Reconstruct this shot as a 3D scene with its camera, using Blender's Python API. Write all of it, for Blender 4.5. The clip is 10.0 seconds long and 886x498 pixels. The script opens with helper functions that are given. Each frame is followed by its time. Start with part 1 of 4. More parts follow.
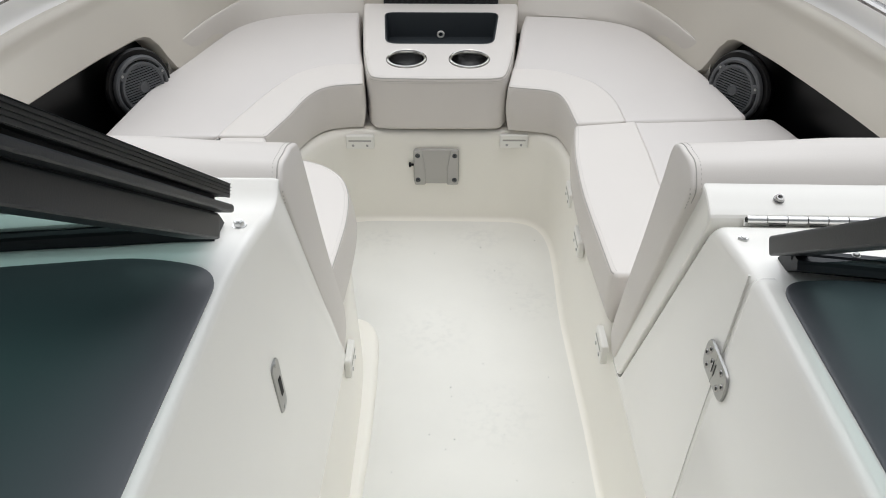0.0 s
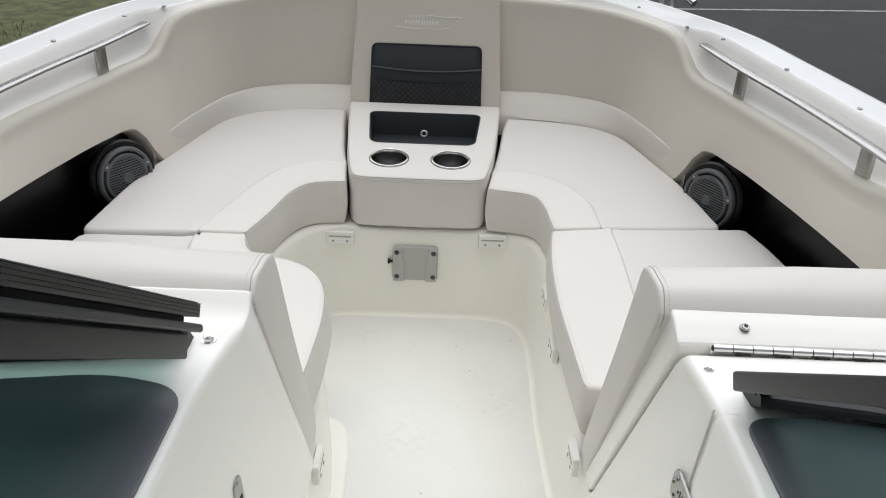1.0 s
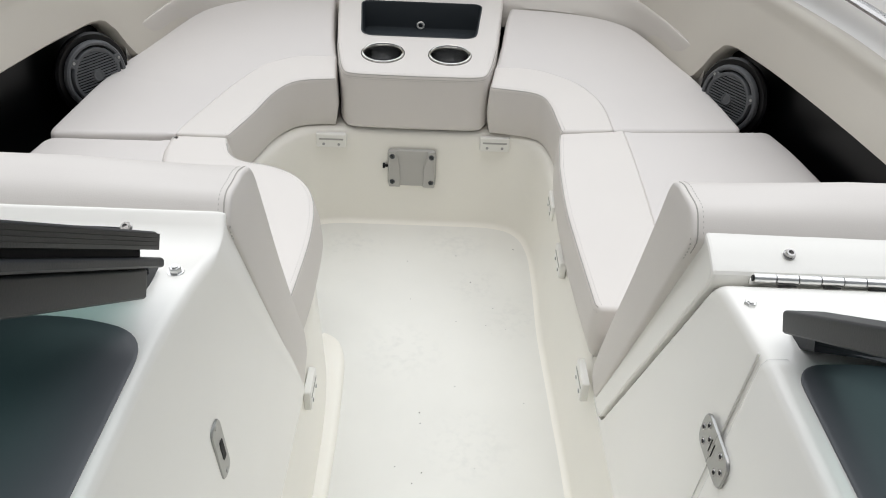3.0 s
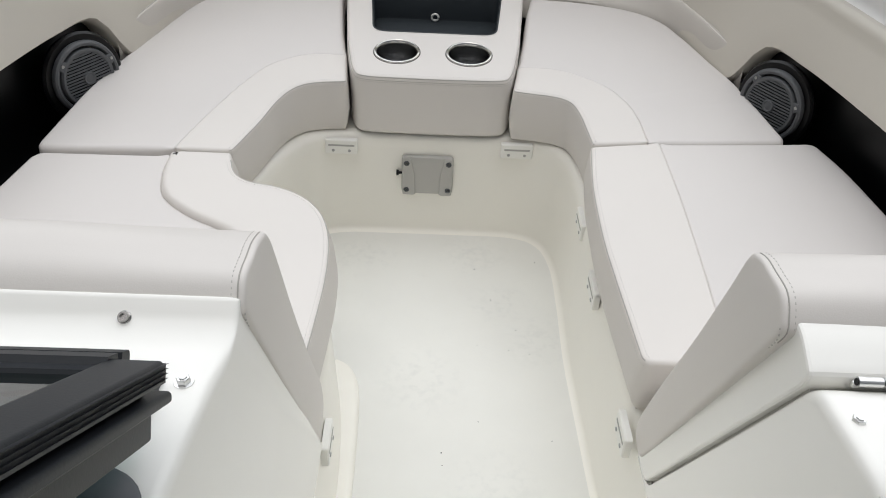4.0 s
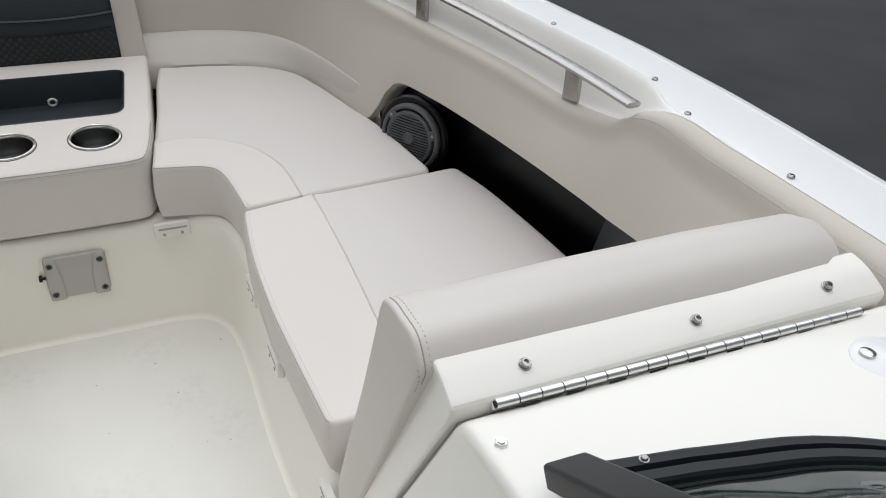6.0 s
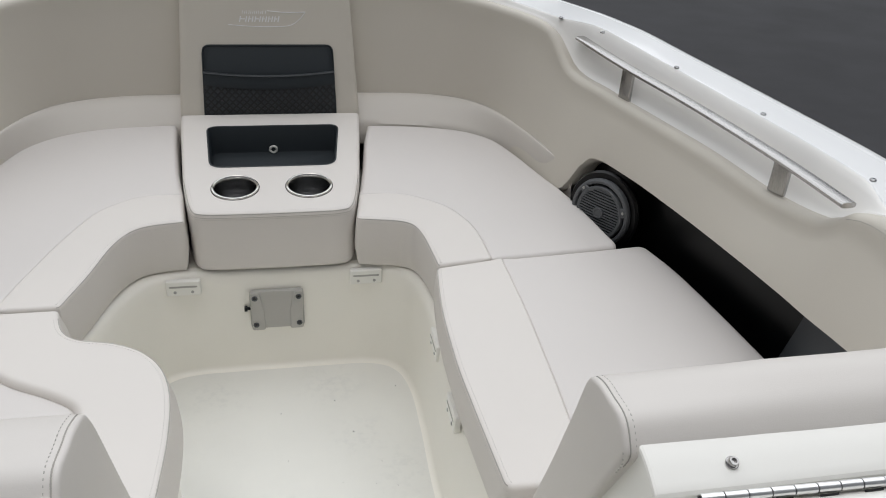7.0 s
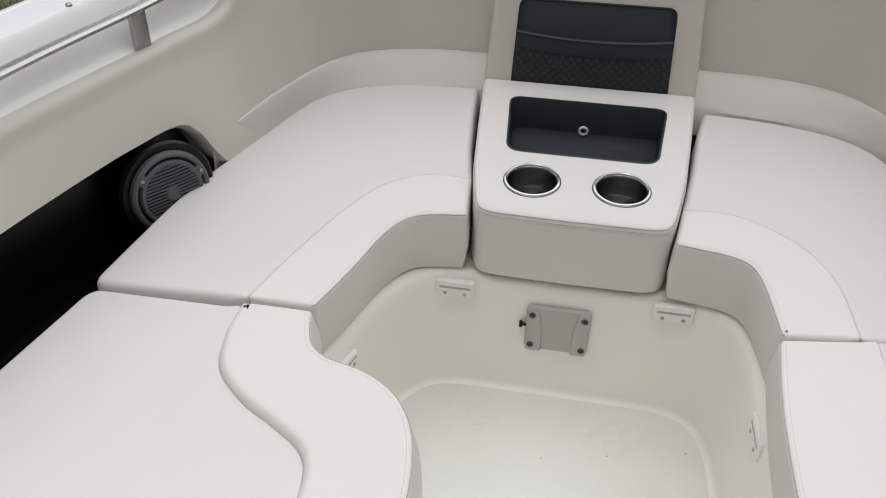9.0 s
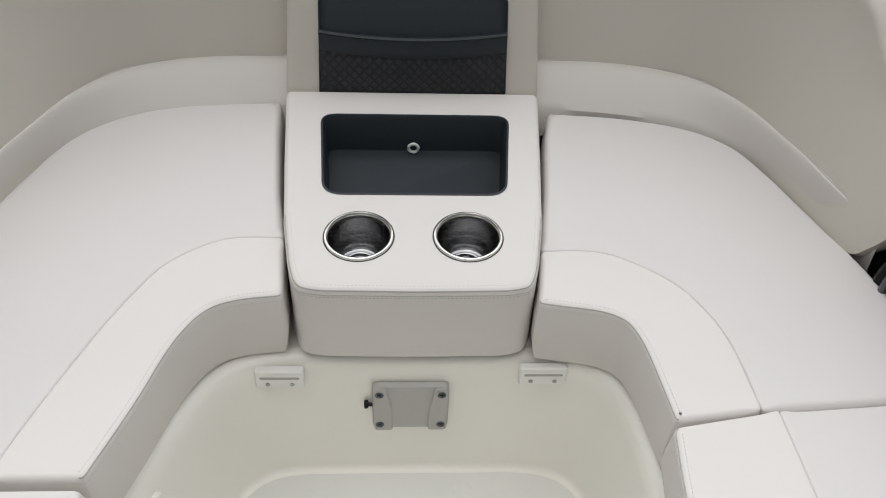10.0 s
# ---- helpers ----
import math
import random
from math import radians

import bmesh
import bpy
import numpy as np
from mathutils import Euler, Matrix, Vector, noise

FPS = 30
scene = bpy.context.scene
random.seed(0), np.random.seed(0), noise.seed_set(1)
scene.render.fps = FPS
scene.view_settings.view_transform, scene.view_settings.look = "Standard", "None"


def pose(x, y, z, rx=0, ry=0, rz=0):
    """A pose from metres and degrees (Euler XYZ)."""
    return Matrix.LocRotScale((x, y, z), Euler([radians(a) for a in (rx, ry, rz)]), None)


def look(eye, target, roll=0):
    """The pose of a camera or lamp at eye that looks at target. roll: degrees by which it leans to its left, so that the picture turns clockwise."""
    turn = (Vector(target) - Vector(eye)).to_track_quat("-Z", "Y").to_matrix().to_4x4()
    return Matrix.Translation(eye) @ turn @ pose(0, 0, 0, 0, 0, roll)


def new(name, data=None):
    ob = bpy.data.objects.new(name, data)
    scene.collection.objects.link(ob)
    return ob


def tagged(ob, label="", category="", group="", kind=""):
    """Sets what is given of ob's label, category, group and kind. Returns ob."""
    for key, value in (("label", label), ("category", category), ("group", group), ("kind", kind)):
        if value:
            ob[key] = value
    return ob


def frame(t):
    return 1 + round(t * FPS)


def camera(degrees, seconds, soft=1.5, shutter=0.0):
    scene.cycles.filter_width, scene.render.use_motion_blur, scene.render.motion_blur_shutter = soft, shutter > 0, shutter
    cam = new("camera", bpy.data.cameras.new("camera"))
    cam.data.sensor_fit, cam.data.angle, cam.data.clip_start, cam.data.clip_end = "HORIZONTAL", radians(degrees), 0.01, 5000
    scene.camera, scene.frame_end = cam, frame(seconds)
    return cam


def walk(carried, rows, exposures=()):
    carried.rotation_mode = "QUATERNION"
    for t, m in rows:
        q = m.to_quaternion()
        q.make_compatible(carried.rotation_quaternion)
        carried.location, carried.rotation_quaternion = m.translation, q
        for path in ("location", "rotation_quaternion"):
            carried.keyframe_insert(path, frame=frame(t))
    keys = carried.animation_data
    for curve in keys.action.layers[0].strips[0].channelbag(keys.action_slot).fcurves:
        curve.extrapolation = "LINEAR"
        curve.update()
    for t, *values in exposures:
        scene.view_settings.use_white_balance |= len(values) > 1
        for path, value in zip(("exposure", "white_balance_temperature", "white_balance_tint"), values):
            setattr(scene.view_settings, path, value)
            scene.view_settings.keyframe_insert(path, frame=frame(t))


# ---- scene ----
cam = camera(58.0, 10.0, soft=1.0)
PATH = [
    (0, (0.025, -0.001, 1.561), (-0.005, 1.669, 0.46), -0.1),
    (0.2, (0.038, 0.008, 1.565), (0.005, 1.705, 0.506), 0.0),
    (0.5, (0.041, 0.015, 1.599), (0.037, 1.753, 0.608), 1.0),
    (1, (0.036, 0.014, 1.601), (0.045, 1.785, 0.673), 2.3),
    (1.5, (0.033, 0.012, 1.598), (0.02, 1.771, 0.645), 2.8),
    (2, (0.042, 0.01, 1.597), (0.043, 1.763, 0.634), 2.4),
    (2.5, (0.049, 0.029, 1.577), (0.067, 1.75, 0.558), 2.4),
    (2.7, (0.047, 0.063, 1.561), (0.075, 1.749, 0.485), 2.5),
    (3.8, (-0.021, 0.252, 1.584), (0.002, 1.829, 0.354), 2.9),
    (4, (-0.016, 0.273, 1.586), (0.024, 1.853, 0.361), 3.0),
    (4.5, (0.027, 0.322, 1.573), (0.234, 1.916, 0.382), 2.1),
    (4.8, (0.065, 0.333, 1.573), (0.491, 1.902, 0.409), 2.3),
    (5, (0.072, 0.329, 1.572), (0.669, 1.865, 0.438), 3.8),
    (5.2, (0.083, 0.322, 1.577), (0.803, 1.816, 0.458), 3.9),
    (6.3, (0.074, 0.304, 1.589), (0.781, 1.84, 0.521), 3.7),
    (6.5, (0.067, 0.307, 1.597), (0.692, 1.9, 0.562), 3.6),
    (7, (0.014, 0.301, 1.612), (0.385, 1.999, 0.623), 3.4),
    (7.5, (-0.039, 0.322, 1.594), (-0.056, 2.05, 0.586), 5.1),
    (7.8, (-0.078, 0.366, 1.579), (-0.353, 2.042, 0.523), 7.0),
    (8, (-0.09, 0.399, 1.563), (-0.529, 2.02, 0.476), 6.9),
    (8.2, (-0.105, 0.434, 1.548), (-0.653, 2.0, 0.432), 6.7),
    (8.3, (-0.107, 0.448, 1.541), (-0.679, 1.999, 0.414), 6.4),
    (8.5, (-0.092, 0.495, 1.538), (-0.659, 2.036, 0.396), 4.9),
    (8.7, (-0.084, 0.541, 1.543), (-0.55, 2.119, 0.406), 4.0),
    (9, (-0.025, 0.636, 1.566), (-0.324, 2.251, 0.424), 0.9),
    (9.2, (-0.026, 0.71, 1.556), (-0.183, 2.343, 0.411), 0.7),
    (9.5, (-0.03, 0.833, 1.575), (-0.048, 2.434, 0.376), 0.6),
    (10, (-0.031, 0.963, 1.578), (0.066, 2.497, 0.299), 2.6),
]
walk(cam, [(t, look(eye, target, roll)) for t, eye, target, roll in PATH],
     [(0, 0.02), (0.5, 0.07), (2.5, 0.06), (4, -0.02), (5, -0.18), (6.5, -0.10), (7, -0.15), (7.5, -0.12), (8.5, -0.12), (9, -0.04), (9.5, -0.06), (10, 0.0)])

XC = -0.018          # the boat's centre line
FLOOR = 0.534        # tub floor
LEDGE = 0.772        # ledge under the cushions
SEAT = 0.872         # top of the cushions
GROUND = -0.95

# ---- world and sun ----
world = bpy.data.worlds.new("world")
scene.world = world
world.use_nodes = True
wn = world.node_tree
sky = wn.nodes.new("ShaderNodeTexSky")
sky.sky_type, sky.sun_disc = "NISHITA", False
sky.sun_elevation, sky.sun_rotation = radians(70), radians(200)
sky.air_density, sky.dust_density = 1.0, 4.0
pale = wn.nodes.new("ShaderNodeHueSaturation")
pale.inputs["Saturation"].default_value = 0.34
wn.links.new(sky.outputs[0], pale.inputs["Color"])
wn.links.new(pale.outputs[0], wn.nodes["Background"].inputs[0])
wn.nodes["Background"].inputs[1].default_value = 0.048
sun = new("sun", bpy.data.lights.new("sun", "SUN"))
sun.data.energy, sun.data.angle, sun.data.color = 2.85, radians(95), (0.940, 0.968, 1.0)
sun.matrix_world = look((0.30, 1.95, 4.2), (0, 0, 0))


# ---- materials ----
def material(name, colour, rough=0.5, metal=0.0, grain=0.0, size=400.0, mottle=0.05, mottle_size=3.0, coat=0.0, spec=0.5, pucker=0.0):
    """A surface with a fine relief (grain, at size) and a slow change of colour (mottle, at mottle_size)."""
    m = bpy.data.materials.new(name)
    m.use_nodes = True
    n, ln = m.node_tree.nodes, m.node_tree.links
    b = n["Principled BSDF"]
    b.inputs["Roughness"].default_value, b.inputs["Metallic"].default_value = rough, metal
    b.inputs["Coat Weight"].default_value = coat
    b.inputs["Specular IOR Level"].default_value = spec
    co = n.new("ShaderNodeTexCoord")
    slow = n.new("ShaderNodeTexNoise")
    slow.inputs["Scale"].default_value, slow.inputs["Detail"].default_value = mottle_size, 6
    ln.new(co.outputs["Object"], slow.inputs["Vector"])
    ramp = n.new("ShaderNodeMapRange")
    ramp.inputs["From Min"].default_value, ramp.inputs["From Max"].default_value = 0.3, 0.7
    ramp.inputs["To Min"].default_value, ramp.inputs["To Max"].default_value = 1 - mottle, 1 + mottle
    ln.new(slow.outputs["Fac"], ramp.inputs["Value"])
    mul = n.new("ShaderNodeVectorMath")
    mul.operation = "SCALE"
    mul.inputs[0].default_value = colour
    ln.new(ramp.outputs[0], mul.inputs["Scale"])
    ln.new(mul.outputs[0], b.inputs["Base Color"])
    if grain:
        fine = n.new("ShaderNodeTexNoise")
        fine.inputs["Scale"].default_value, fine.inputs["Detail"].default_value = size, 3
        ln.new(co.outputs["Object"], fine.inputs["Vector"])
        bump = n.new("ShaderNodeBump")
        bump.inputs["Strength"].default_value, bump.inputs["Distance"].default_value = grain, 0.001
        ln.new(fine.outputs["Fac"], bump.inputs["Height"])
        ln.new(bump.outputs[0], b.inputs["Normal"])
        if pucker:
            wave = n.new("ShaderNodeTexNoise")
            wave.inputs["Scale"].default_value, wave.inputs["Detail"].default_value, wave.inputs["Distortion"].default_value = 4, 2, 0.6
            ln.new(co.outputs["Object"], wave.inputs["Vector"])
            swell = n.new("ShaderNodeBump")
            swell.inputs["Strength"].default_value, swell.inputs["Distance"].default_value = pucker, 0.012
            ln.new(wave.outputs["Fac"], swell.inputs["Height"])
            ln.new(swell.outputs[0], bump.inputs["Normal"])
    return m


INSERT = material("pale grey-cream vinyl", (0.662, 0.631, 0.606), 0.5, grain=0.14, size=800, mottle=0.02, pucker=0.07)
VINYL = material("cream vinyl", (0.695, 0.660, 0.622), 0.48, grain=0.12, size=700, mottle=0.02, pucker=0.07)
BANDV = material("band vinyl", (0.636, 0.602, 0.553), 0.5, grain=0.14, size=750, mottle=0.02, pucker=0.06)
TAN = material("tan coaming vinyl", (0.615, 0.578, 0.508), 0.5, grain=0.15, size=700, mottle=0.02, pucker=0.06)
CREAM = material("console gelcoat", (0.890, 0.876, 0.828), 0.25, grain=0.02, size=40, mottle=0.015, coat=0.25)
# white gelcoat with the warmth of bounced light mixed into its colour
RECESS = material("recess gelcoat", (0.92, 0.905, 0.875), 0.4, grain=0.05, size=60, mottle=0.02)
GEL = material("cream gelcoat", (0.895, 0.870, 0.795), 0.35, grain=0.05, size=60, mottle=0.03, coat=0.15)
WHITE = material("white gelcoat", (0.90, 0.905, 0.905), 0.22, grain=0.02, size=40, mottle=0.015, coat=0.3)
BLACK = material("black panel", (0.0025, 0.0027, 0.003), 0.3, mottle=0.1, spec=0.25)
CHAR = material("charcoal vinyl", (0.015, 0.0205, 0.025), 0.5, grain=0.3, size=600, spec=0.4)
FRAME = material("black anodised frame", (0.019, 0.0215, 0.025), 0.45, grain=0.1, size=500, spec=0.3)
PAD = material("smoked dash panel", (0.085, 0.090, 0.100), 0.42, mottle=0.1, spec=0.5)
STEEL = material("stainless steel", (0.62, 0.61, 0.58), 0.18, metal=1.0, mottle=0.03)
HINGE = material("hinge steel", (0.80, 0.80, 0.79), 0.30, metal=1.0, mottle=0.03)
BRUSHED = material("brushed steel", (0.44, 0.43, 0.42), 0.25, metal=1.0, grain=0.1, size=300)
DULL = material("dull steel", (0.40, 0.40, 0.39), 0.35, metal=1.0, mottle=0.06, mottle_size=40)
SPEAKER = material("speaker plastic", (0.095, 0.10, 0.105), 0.5, grain=0.1)
ASPHALT = material("asphalt", (0.029, 0.029, 0.032), 0.9, grain=0.6, size=180, mottle=0.2, mottle_size=1.5)
GRASS = material("grass", (0.075, 0.083, 0.03), 0.9, grain=0.5, size=60, mottle=0.5, mottle_size=6)
BLADES = material("grass blades", (0.10, 0.112, 0.04), 0.7, mottle=0.55, mottle_size=2.5)
# darker than the cup rims' steel, to put the bowls' inner shade into colour
BOWL = material("dark polished steel", (0.33, 0.33, 0.33), 0.20, metal=1.0, mottle=0.05)
PLASTIC = material("grey plastic", (0.46, 0.45, 0.42), 0.45, mottle=0.03)
CREAMP = material("cream plastic", (0.86, 0.85, 0.80), 0.4, mottle=0.02)
DARK = material("dark gap", (0.02, 0.02, 0.02), 0.8)
DECK = material("worn deck gelcoat", (0.768, 0.762, 0.715), 0.42, grain=0.12, size=90, mottle=0.035, mottle_size=5)
dn, dl = DECK.node_tree.nodes, DECK.node_tree.links
where = dn.new("ShaderNodeNewGeometry")
spots = None
for cx, cy, cr in ((0.13, 1.455, 0.08), (0.08, 1.615, 0.09), (0.20, 1.36, 0.09), (0.10, 1.02, 0.10), (-0.15, 1.60, 0.09), (-0.02, 1.25, 0.10)):
    away = dn.new("ShaderNodeVectorMath")
    away.operation = "DISTANCE"
    away.inputs[1].default_value = (cx, cy, FLOOR)
    dl.new(where.outputs["Position"], away.inputs[0])
    fall = dn.new("ShaderNodeMapRange")
    fall.inputs["From Min"].default_value, fall.inputs["From Max"].default_value = 0.2 * cr, cr
    fall.inputs["To Min"].default_value, fall.inputs["To Max"].default_value = 1.0, 0.0
    dl.new(away.outputs["Value"], fall.inputs["Value"])
    if spots:
        both = dn.new("ShaderNodeMath")
        both.operation = "MAXIMUM"
        dl.new(spots, both.inputs[0])
        dl.new(fall.outputs[0], both.inputs[1])
        spots = both.outputs[0]
    else:
        spots = fall.outputs[0]
speck = dn.new("ShaderNodeTexNoise")
speck.inputs["Scale"].default_value, speck.inputs["Detail"].default_value = 70, 8
dl.new(where.outputs["Position"], speck.inputs["Vector"])
cut = dn.new("ShaderNodeMapRange")
cut.inputs["From Min"].default_value, cut.inputs["From Max"].default_value = 0.48, 0.72
dl.new(speck.outputs["Fac"], cut.inputs["Value"])
rare = dn.new("ShaderNodeTexVoronoi")
rare.inputs["Scale"].default_value = 14
dl.new(where.outputs["Position"], rare.inputs["Vector"])
dot = dn.new("ShaderNodeMapRange")
dot.inputs["From Min"].default_value, dot.inputs["From Max"].default_value = 0.014, 0.022
dot.inputs["To Min"].default_value, dot.inputs["To Max"].default_value = 0.75, 0.0
dl.new(rare.outputs["Distance"], dot.inputs["Value"])
dirt = dn.new("ShaderNodeMath")
dirt.operation = "MULTIPLY"
dl.new(spots, dirt.inputs[0])
dl.new(cut.outputs[0], dirt.inputs[1])
most = dn.new("ShaderNodeMath")
most.operation = "MAXIMUM"
dl.new(dirt.outputs[0], most.inputs[0])
dl.new(dot.outputs[0], most.inputs[1])
soil = dn.new("ShaderNodeMix")
soil.data_type = "RGBA"
soil.inputs["B"].default_value = (0.38, 0.40, 0.40, 1)
weak = dn.new("ShaderNodeMath")
weak.operation = "MULTIPLY"
weak.inputs[1].default_value = 0.15
dl.new(most.outputs[0], weak.inputs[0])
dl.new(weak.outputs[0], soil.inputs["Factor"])
dpb = dn["Principled BSDF"]
base = dpb.inputs["Base Color"].links[0].from_socket
dl.new(base, soil.inputs["A"])
dl.new(soil.outputs["Result"], dpb.inputs["Base Color"])
# a few tiny dirt specks on the seat vinyl
vn, vl = INSERT.node_tree.nodes, INSERT.node_tree.links
place_in = vn.new("ShaderNodeNewGeometry")
flat_in = vn.new("ShaderNodeVectorMath")
flat_in.operation = "MULTIPLY"
flat_in.inputs[1].default_value = (1, 1, 0)
vl.new(place_in.outputs["Position"], flat_in.inputs[0])
fleck = vn.new("ShaderNodeTexVoronoi")
fleck.inputs["Scale"].default_value = 2.6
vl.new(flat_in.outputs[0], fleck.inputs["Vector"])
near_dot = vn.new("ShaderNodeMapRange")
near_dot.inputs["From Min"].default_value, near_dot.inputs["From Max"].default_value = 0.0026, 0.0040
near_dot.inputs["To Min"].default_value, near_dot.inputs["To Max"].default_value = 0.7, 0.0
vl.new(fleck.outputs["Distance"], near_dot.inputs["Value"])
spotted = vn.new("ShaderNodeMix")
spotted.data_type = "RGBA"
spotted.inputs["B"].default_value = (0.12, 0.10, 0.08, 1)
vpb = vn["Principled BSDF"]
vl.new(vpb.inputs["Base Color"].links[0].from_socket, spotted.inputs["A"])
vl.new(near_dot.outputs[0], spotted.inputs["Factor"])
vl.new(spotted.outputs["Result"], vpb.inputs["Base Color"])
GROOVE = material("sunk seam", (0.43, 0.41, 0.375), 0.7)
SILVER = material("silver print", (0.80, 0.80, 0.80), 0.45)
GREYP = material("grey panel", (0.058, 0.064, 0.070), 0.55, mottle=0.1)
NET = material("mesh net", (0.010, 0.013, 0.016), 0.55)
nt = NET.node_tree
cells = nt.nodes.new("ShaderNodeTexVoronoi")
cells.feature = "DISTANCE_TO_EDGE"
cells.inputs["Scale"].default_value, cells.inputs["Randomness"].default_value = 88, 0.12
nco = nt.nodes.new("ShaderNodeTexCoord")
nmap = nt.nodes.new("ShaderNodeMapping")
nmap.inputs["Rotation"].default_value, nmap.inputs["Scale"].default_value = (0, radians(45), 0), (1, 0, 1)
nflat = nt.nodes.new("ShaderNodeVectorMath")
nflat.operation = "MULTIPLY"
nflat.inputs[1].default_value = (1, 0, 1)
nt.links.new(nco.outputs["Object"], nflat.inputs[0])
nt.links.new(nflat.outputs[0], nmap.inputs["Vector"])
nt.links.new(nmap.outputs[0], cells.inputs["Vector"])
step = nt.nodes.new("ShaderNodeMapRange")
step.inputs["From Min"].default_value, step.inputs["From Max"].default_value = 0.12, 0.26
step.inputs["To Min"].default_value, step.inputs["To Max"].default_value = 1.0, 0.0
nt.links.new(cells.outputs["Distance"], step.inputs["Value"])
tone = nt.nodes.new("ShaderNodeMix")
tone.data_type = "RGBA"
tone.inputs["B"].default_value = (0.005, 0.006, 0.008, 1)
fold = nt.nodes.new("ShaderNodeTexNoise")
fold.inputs["Scale"].default_value, fold.inputs["Detail"].default_value, fold.inputs["Distortion"].default_value = 16, 1, 1.5
nt.links.new(nco.outputs["Object"], fold.inputs["Vector"])
behind = nt.nodes.new("ShaderNodeMix")
behind.data_type = "RGBA"
behind.inputs["A"].default_value, behind.inputs["B"].default_value = (0.002, 0.003, 0.004, 1), (0.030, 0.038, 0.043, 1)
nt.links.new(fold.outputs["Fac"], behind.inputs["Factor"])
nt.links.new(behind.outputs["Result"], tone.inputs["A"])
nt.links.new(step.outputs[0], tone.inputs["Factor"])
nt.links.new(tone.outputs["Result"], nt.nodes["Principled BSDF"].inputs["Base Color"])
nbump = nt.nodes.new("ShaderNodeBump")
nbump.inputs["Strength"].default_value, nbump.inputs["Distance"].default_value = 0.9, 0.0015
nt.links.new(step.outputs[0], nbump.inputs["Height"])
nt.links.new(nbump.outputs[0], nt.nodes["Principled BSDF"].inputs["Normal"])
# grey that stands in for the shade inside the hatch joint and bracket slots
SLOTSHADE = material("slot shade grey", (0.42, 0.41, 0.38), 0.7)
SOFTGAP = material("pale joint shade", (0.74, 0.73, 0.69), 0.6)
PAINT = material("worn white paint", (0.30, 0.30, 0.30), 0.8, mottle=0.3, mottle_size=8)
PRICK = material("sunk stitch", (0.49, 0.47, 0.435), 0.8)
THREAD = material("thread", (0.60, 0.58, 0.55), 0.8)

GLASS = bpy.data.materials.new("green tinted glass")
GLASS.use_nodes = True
gn, gl = GLASS.node_tree.nodes, GLASS.node_tree.links
clear, gloss, mix, fres = gn.new("ShaderNodeBsdfTransparent"), gn.new("ShaderNodeBsdfGlossy"), gn.new("ShaderNodeMixShader"), gn.new("ShaderNodeLayerWeight")
clear.inputs[0].default_value = (0.37, 0.52, 0.495, 1)
gloss.inputs["Roughness"].default_value = 0.02
grow, share = gn.new("ShaderNodeMath"), gn.new("ShaderNodeMath")
grow.operation, share.operation = "POWER", "MULTIPLY_ADD"
grow.inputs[1].default_value, share.inputs[1].default_value, share.inputs[2].default_value = 5.0, 0.90, 0.05
gl.new(fres.outputs["Facing"], grow.inputs[0])
gl.new(grow.outputs[0], share.inputs[0])
gl.new(share.outputs[0], mix.inputs[0])
gl.new(clear.outputs[0], mix.inputs[1])
gl.new(gloss.outputs[0], mix.inputs[2])
gl.new(mix.outputs[0], gn["Material Output"].inputs[0])


# ---- mesh helpers ----
def part(name, bm, mat, parent=None, label="", flat=False, sharp=38):
    bmesh.ops.recalc_face_normals(bm, faces=bm.faces[:])
    me = bpy.data.meshes.new(name)
    bm.to_mesh(me)
    bm.free()
    me.materials.append(mat)
    if not flat:
        me.shade_smooth()
        me.set_sharp_from_angle(angle=radians(sharp))
    ob = new(name, me)
    ob.parent = parent
    if label:
        tagged(ob, label)
    return ob


def thing(name, label, category, group="", kind=""):
    return tagged(new(name), label, category, group, kind)


def spline(points, step=0.012, closed=False):
    """A smooth line through points (Catmull-Rom), cut into short steps."""
    p = [Vector(q) for q in points]
    n = len(p)
    out = []
    for i in range(n if closed else n - 1):
        a, b = p[i], p[(i + 1) % n]
        z = p[i - 1] if closed or i > 0 else a * 2 - b
        c = p[(i + 2) % n] if closed or i + 2 < n else b * 2 - a
        k = max(1, int((b - a).length / step))
        for j in range(k):
            t = j / k
            out.append(0.5 * ((2 * a) + (b - z) * t + (2 * z - 5 * a + 4 * b - c) * t * t + (3 * a - z - 3 * b + c) * t ** 3))
    if not closed:
        out.append(p[-1])
    return out


def rounded(points, r=0.02, k=5):
    """A closed outline with its corners rounded; a point may carry its own radius."""
    out = []
    n = len(points)
    for i in range(n):
        b = Vector(points[i][:2])
        rad = points[i][2] if len(points[i]) > 2 else r
        a, c = Vector(points[i - 1][:2]), Vector(points[(i + 1) % n][:2])
        d1, d2 = (a - b), (c - b)
        l = min(rad, d1.length * 0.45, d2.length * 0.45)
        s, e = b + d1.normalized() * l, b + d2.normalized() * l
        for j in range(k + 1):
            t = j / k
            out.append(s * (1 - t) ** 2 + b * 2 * t * (1 - t) + e * t * t)
    return out


def clean(line, gap=0.0008):
    out = [line[0]]
    for q in line[1:]:
        if (q - out[-1]).length > gap:
            out.append(q)
    if (out[0] - out[-1]).length <= gap:
        out.pop()
    return out


def inset_ring(line, d):
    """The closed outline moved inwards by d."""
    n = len(line)
    area = sum(line[i].x * line[(i + 1) % n].y - line[(i + 1) % n].x * line[i].y for i in range(n))
    sign = 1 if area > 0 else -1
    out = []
    for i in range(n):
        t = (line[(i + 1) % n] - line[i - 1]).normalized()
        out.append(line[i] + Vector((-t.y, t.x)) * d * sign)
    return out


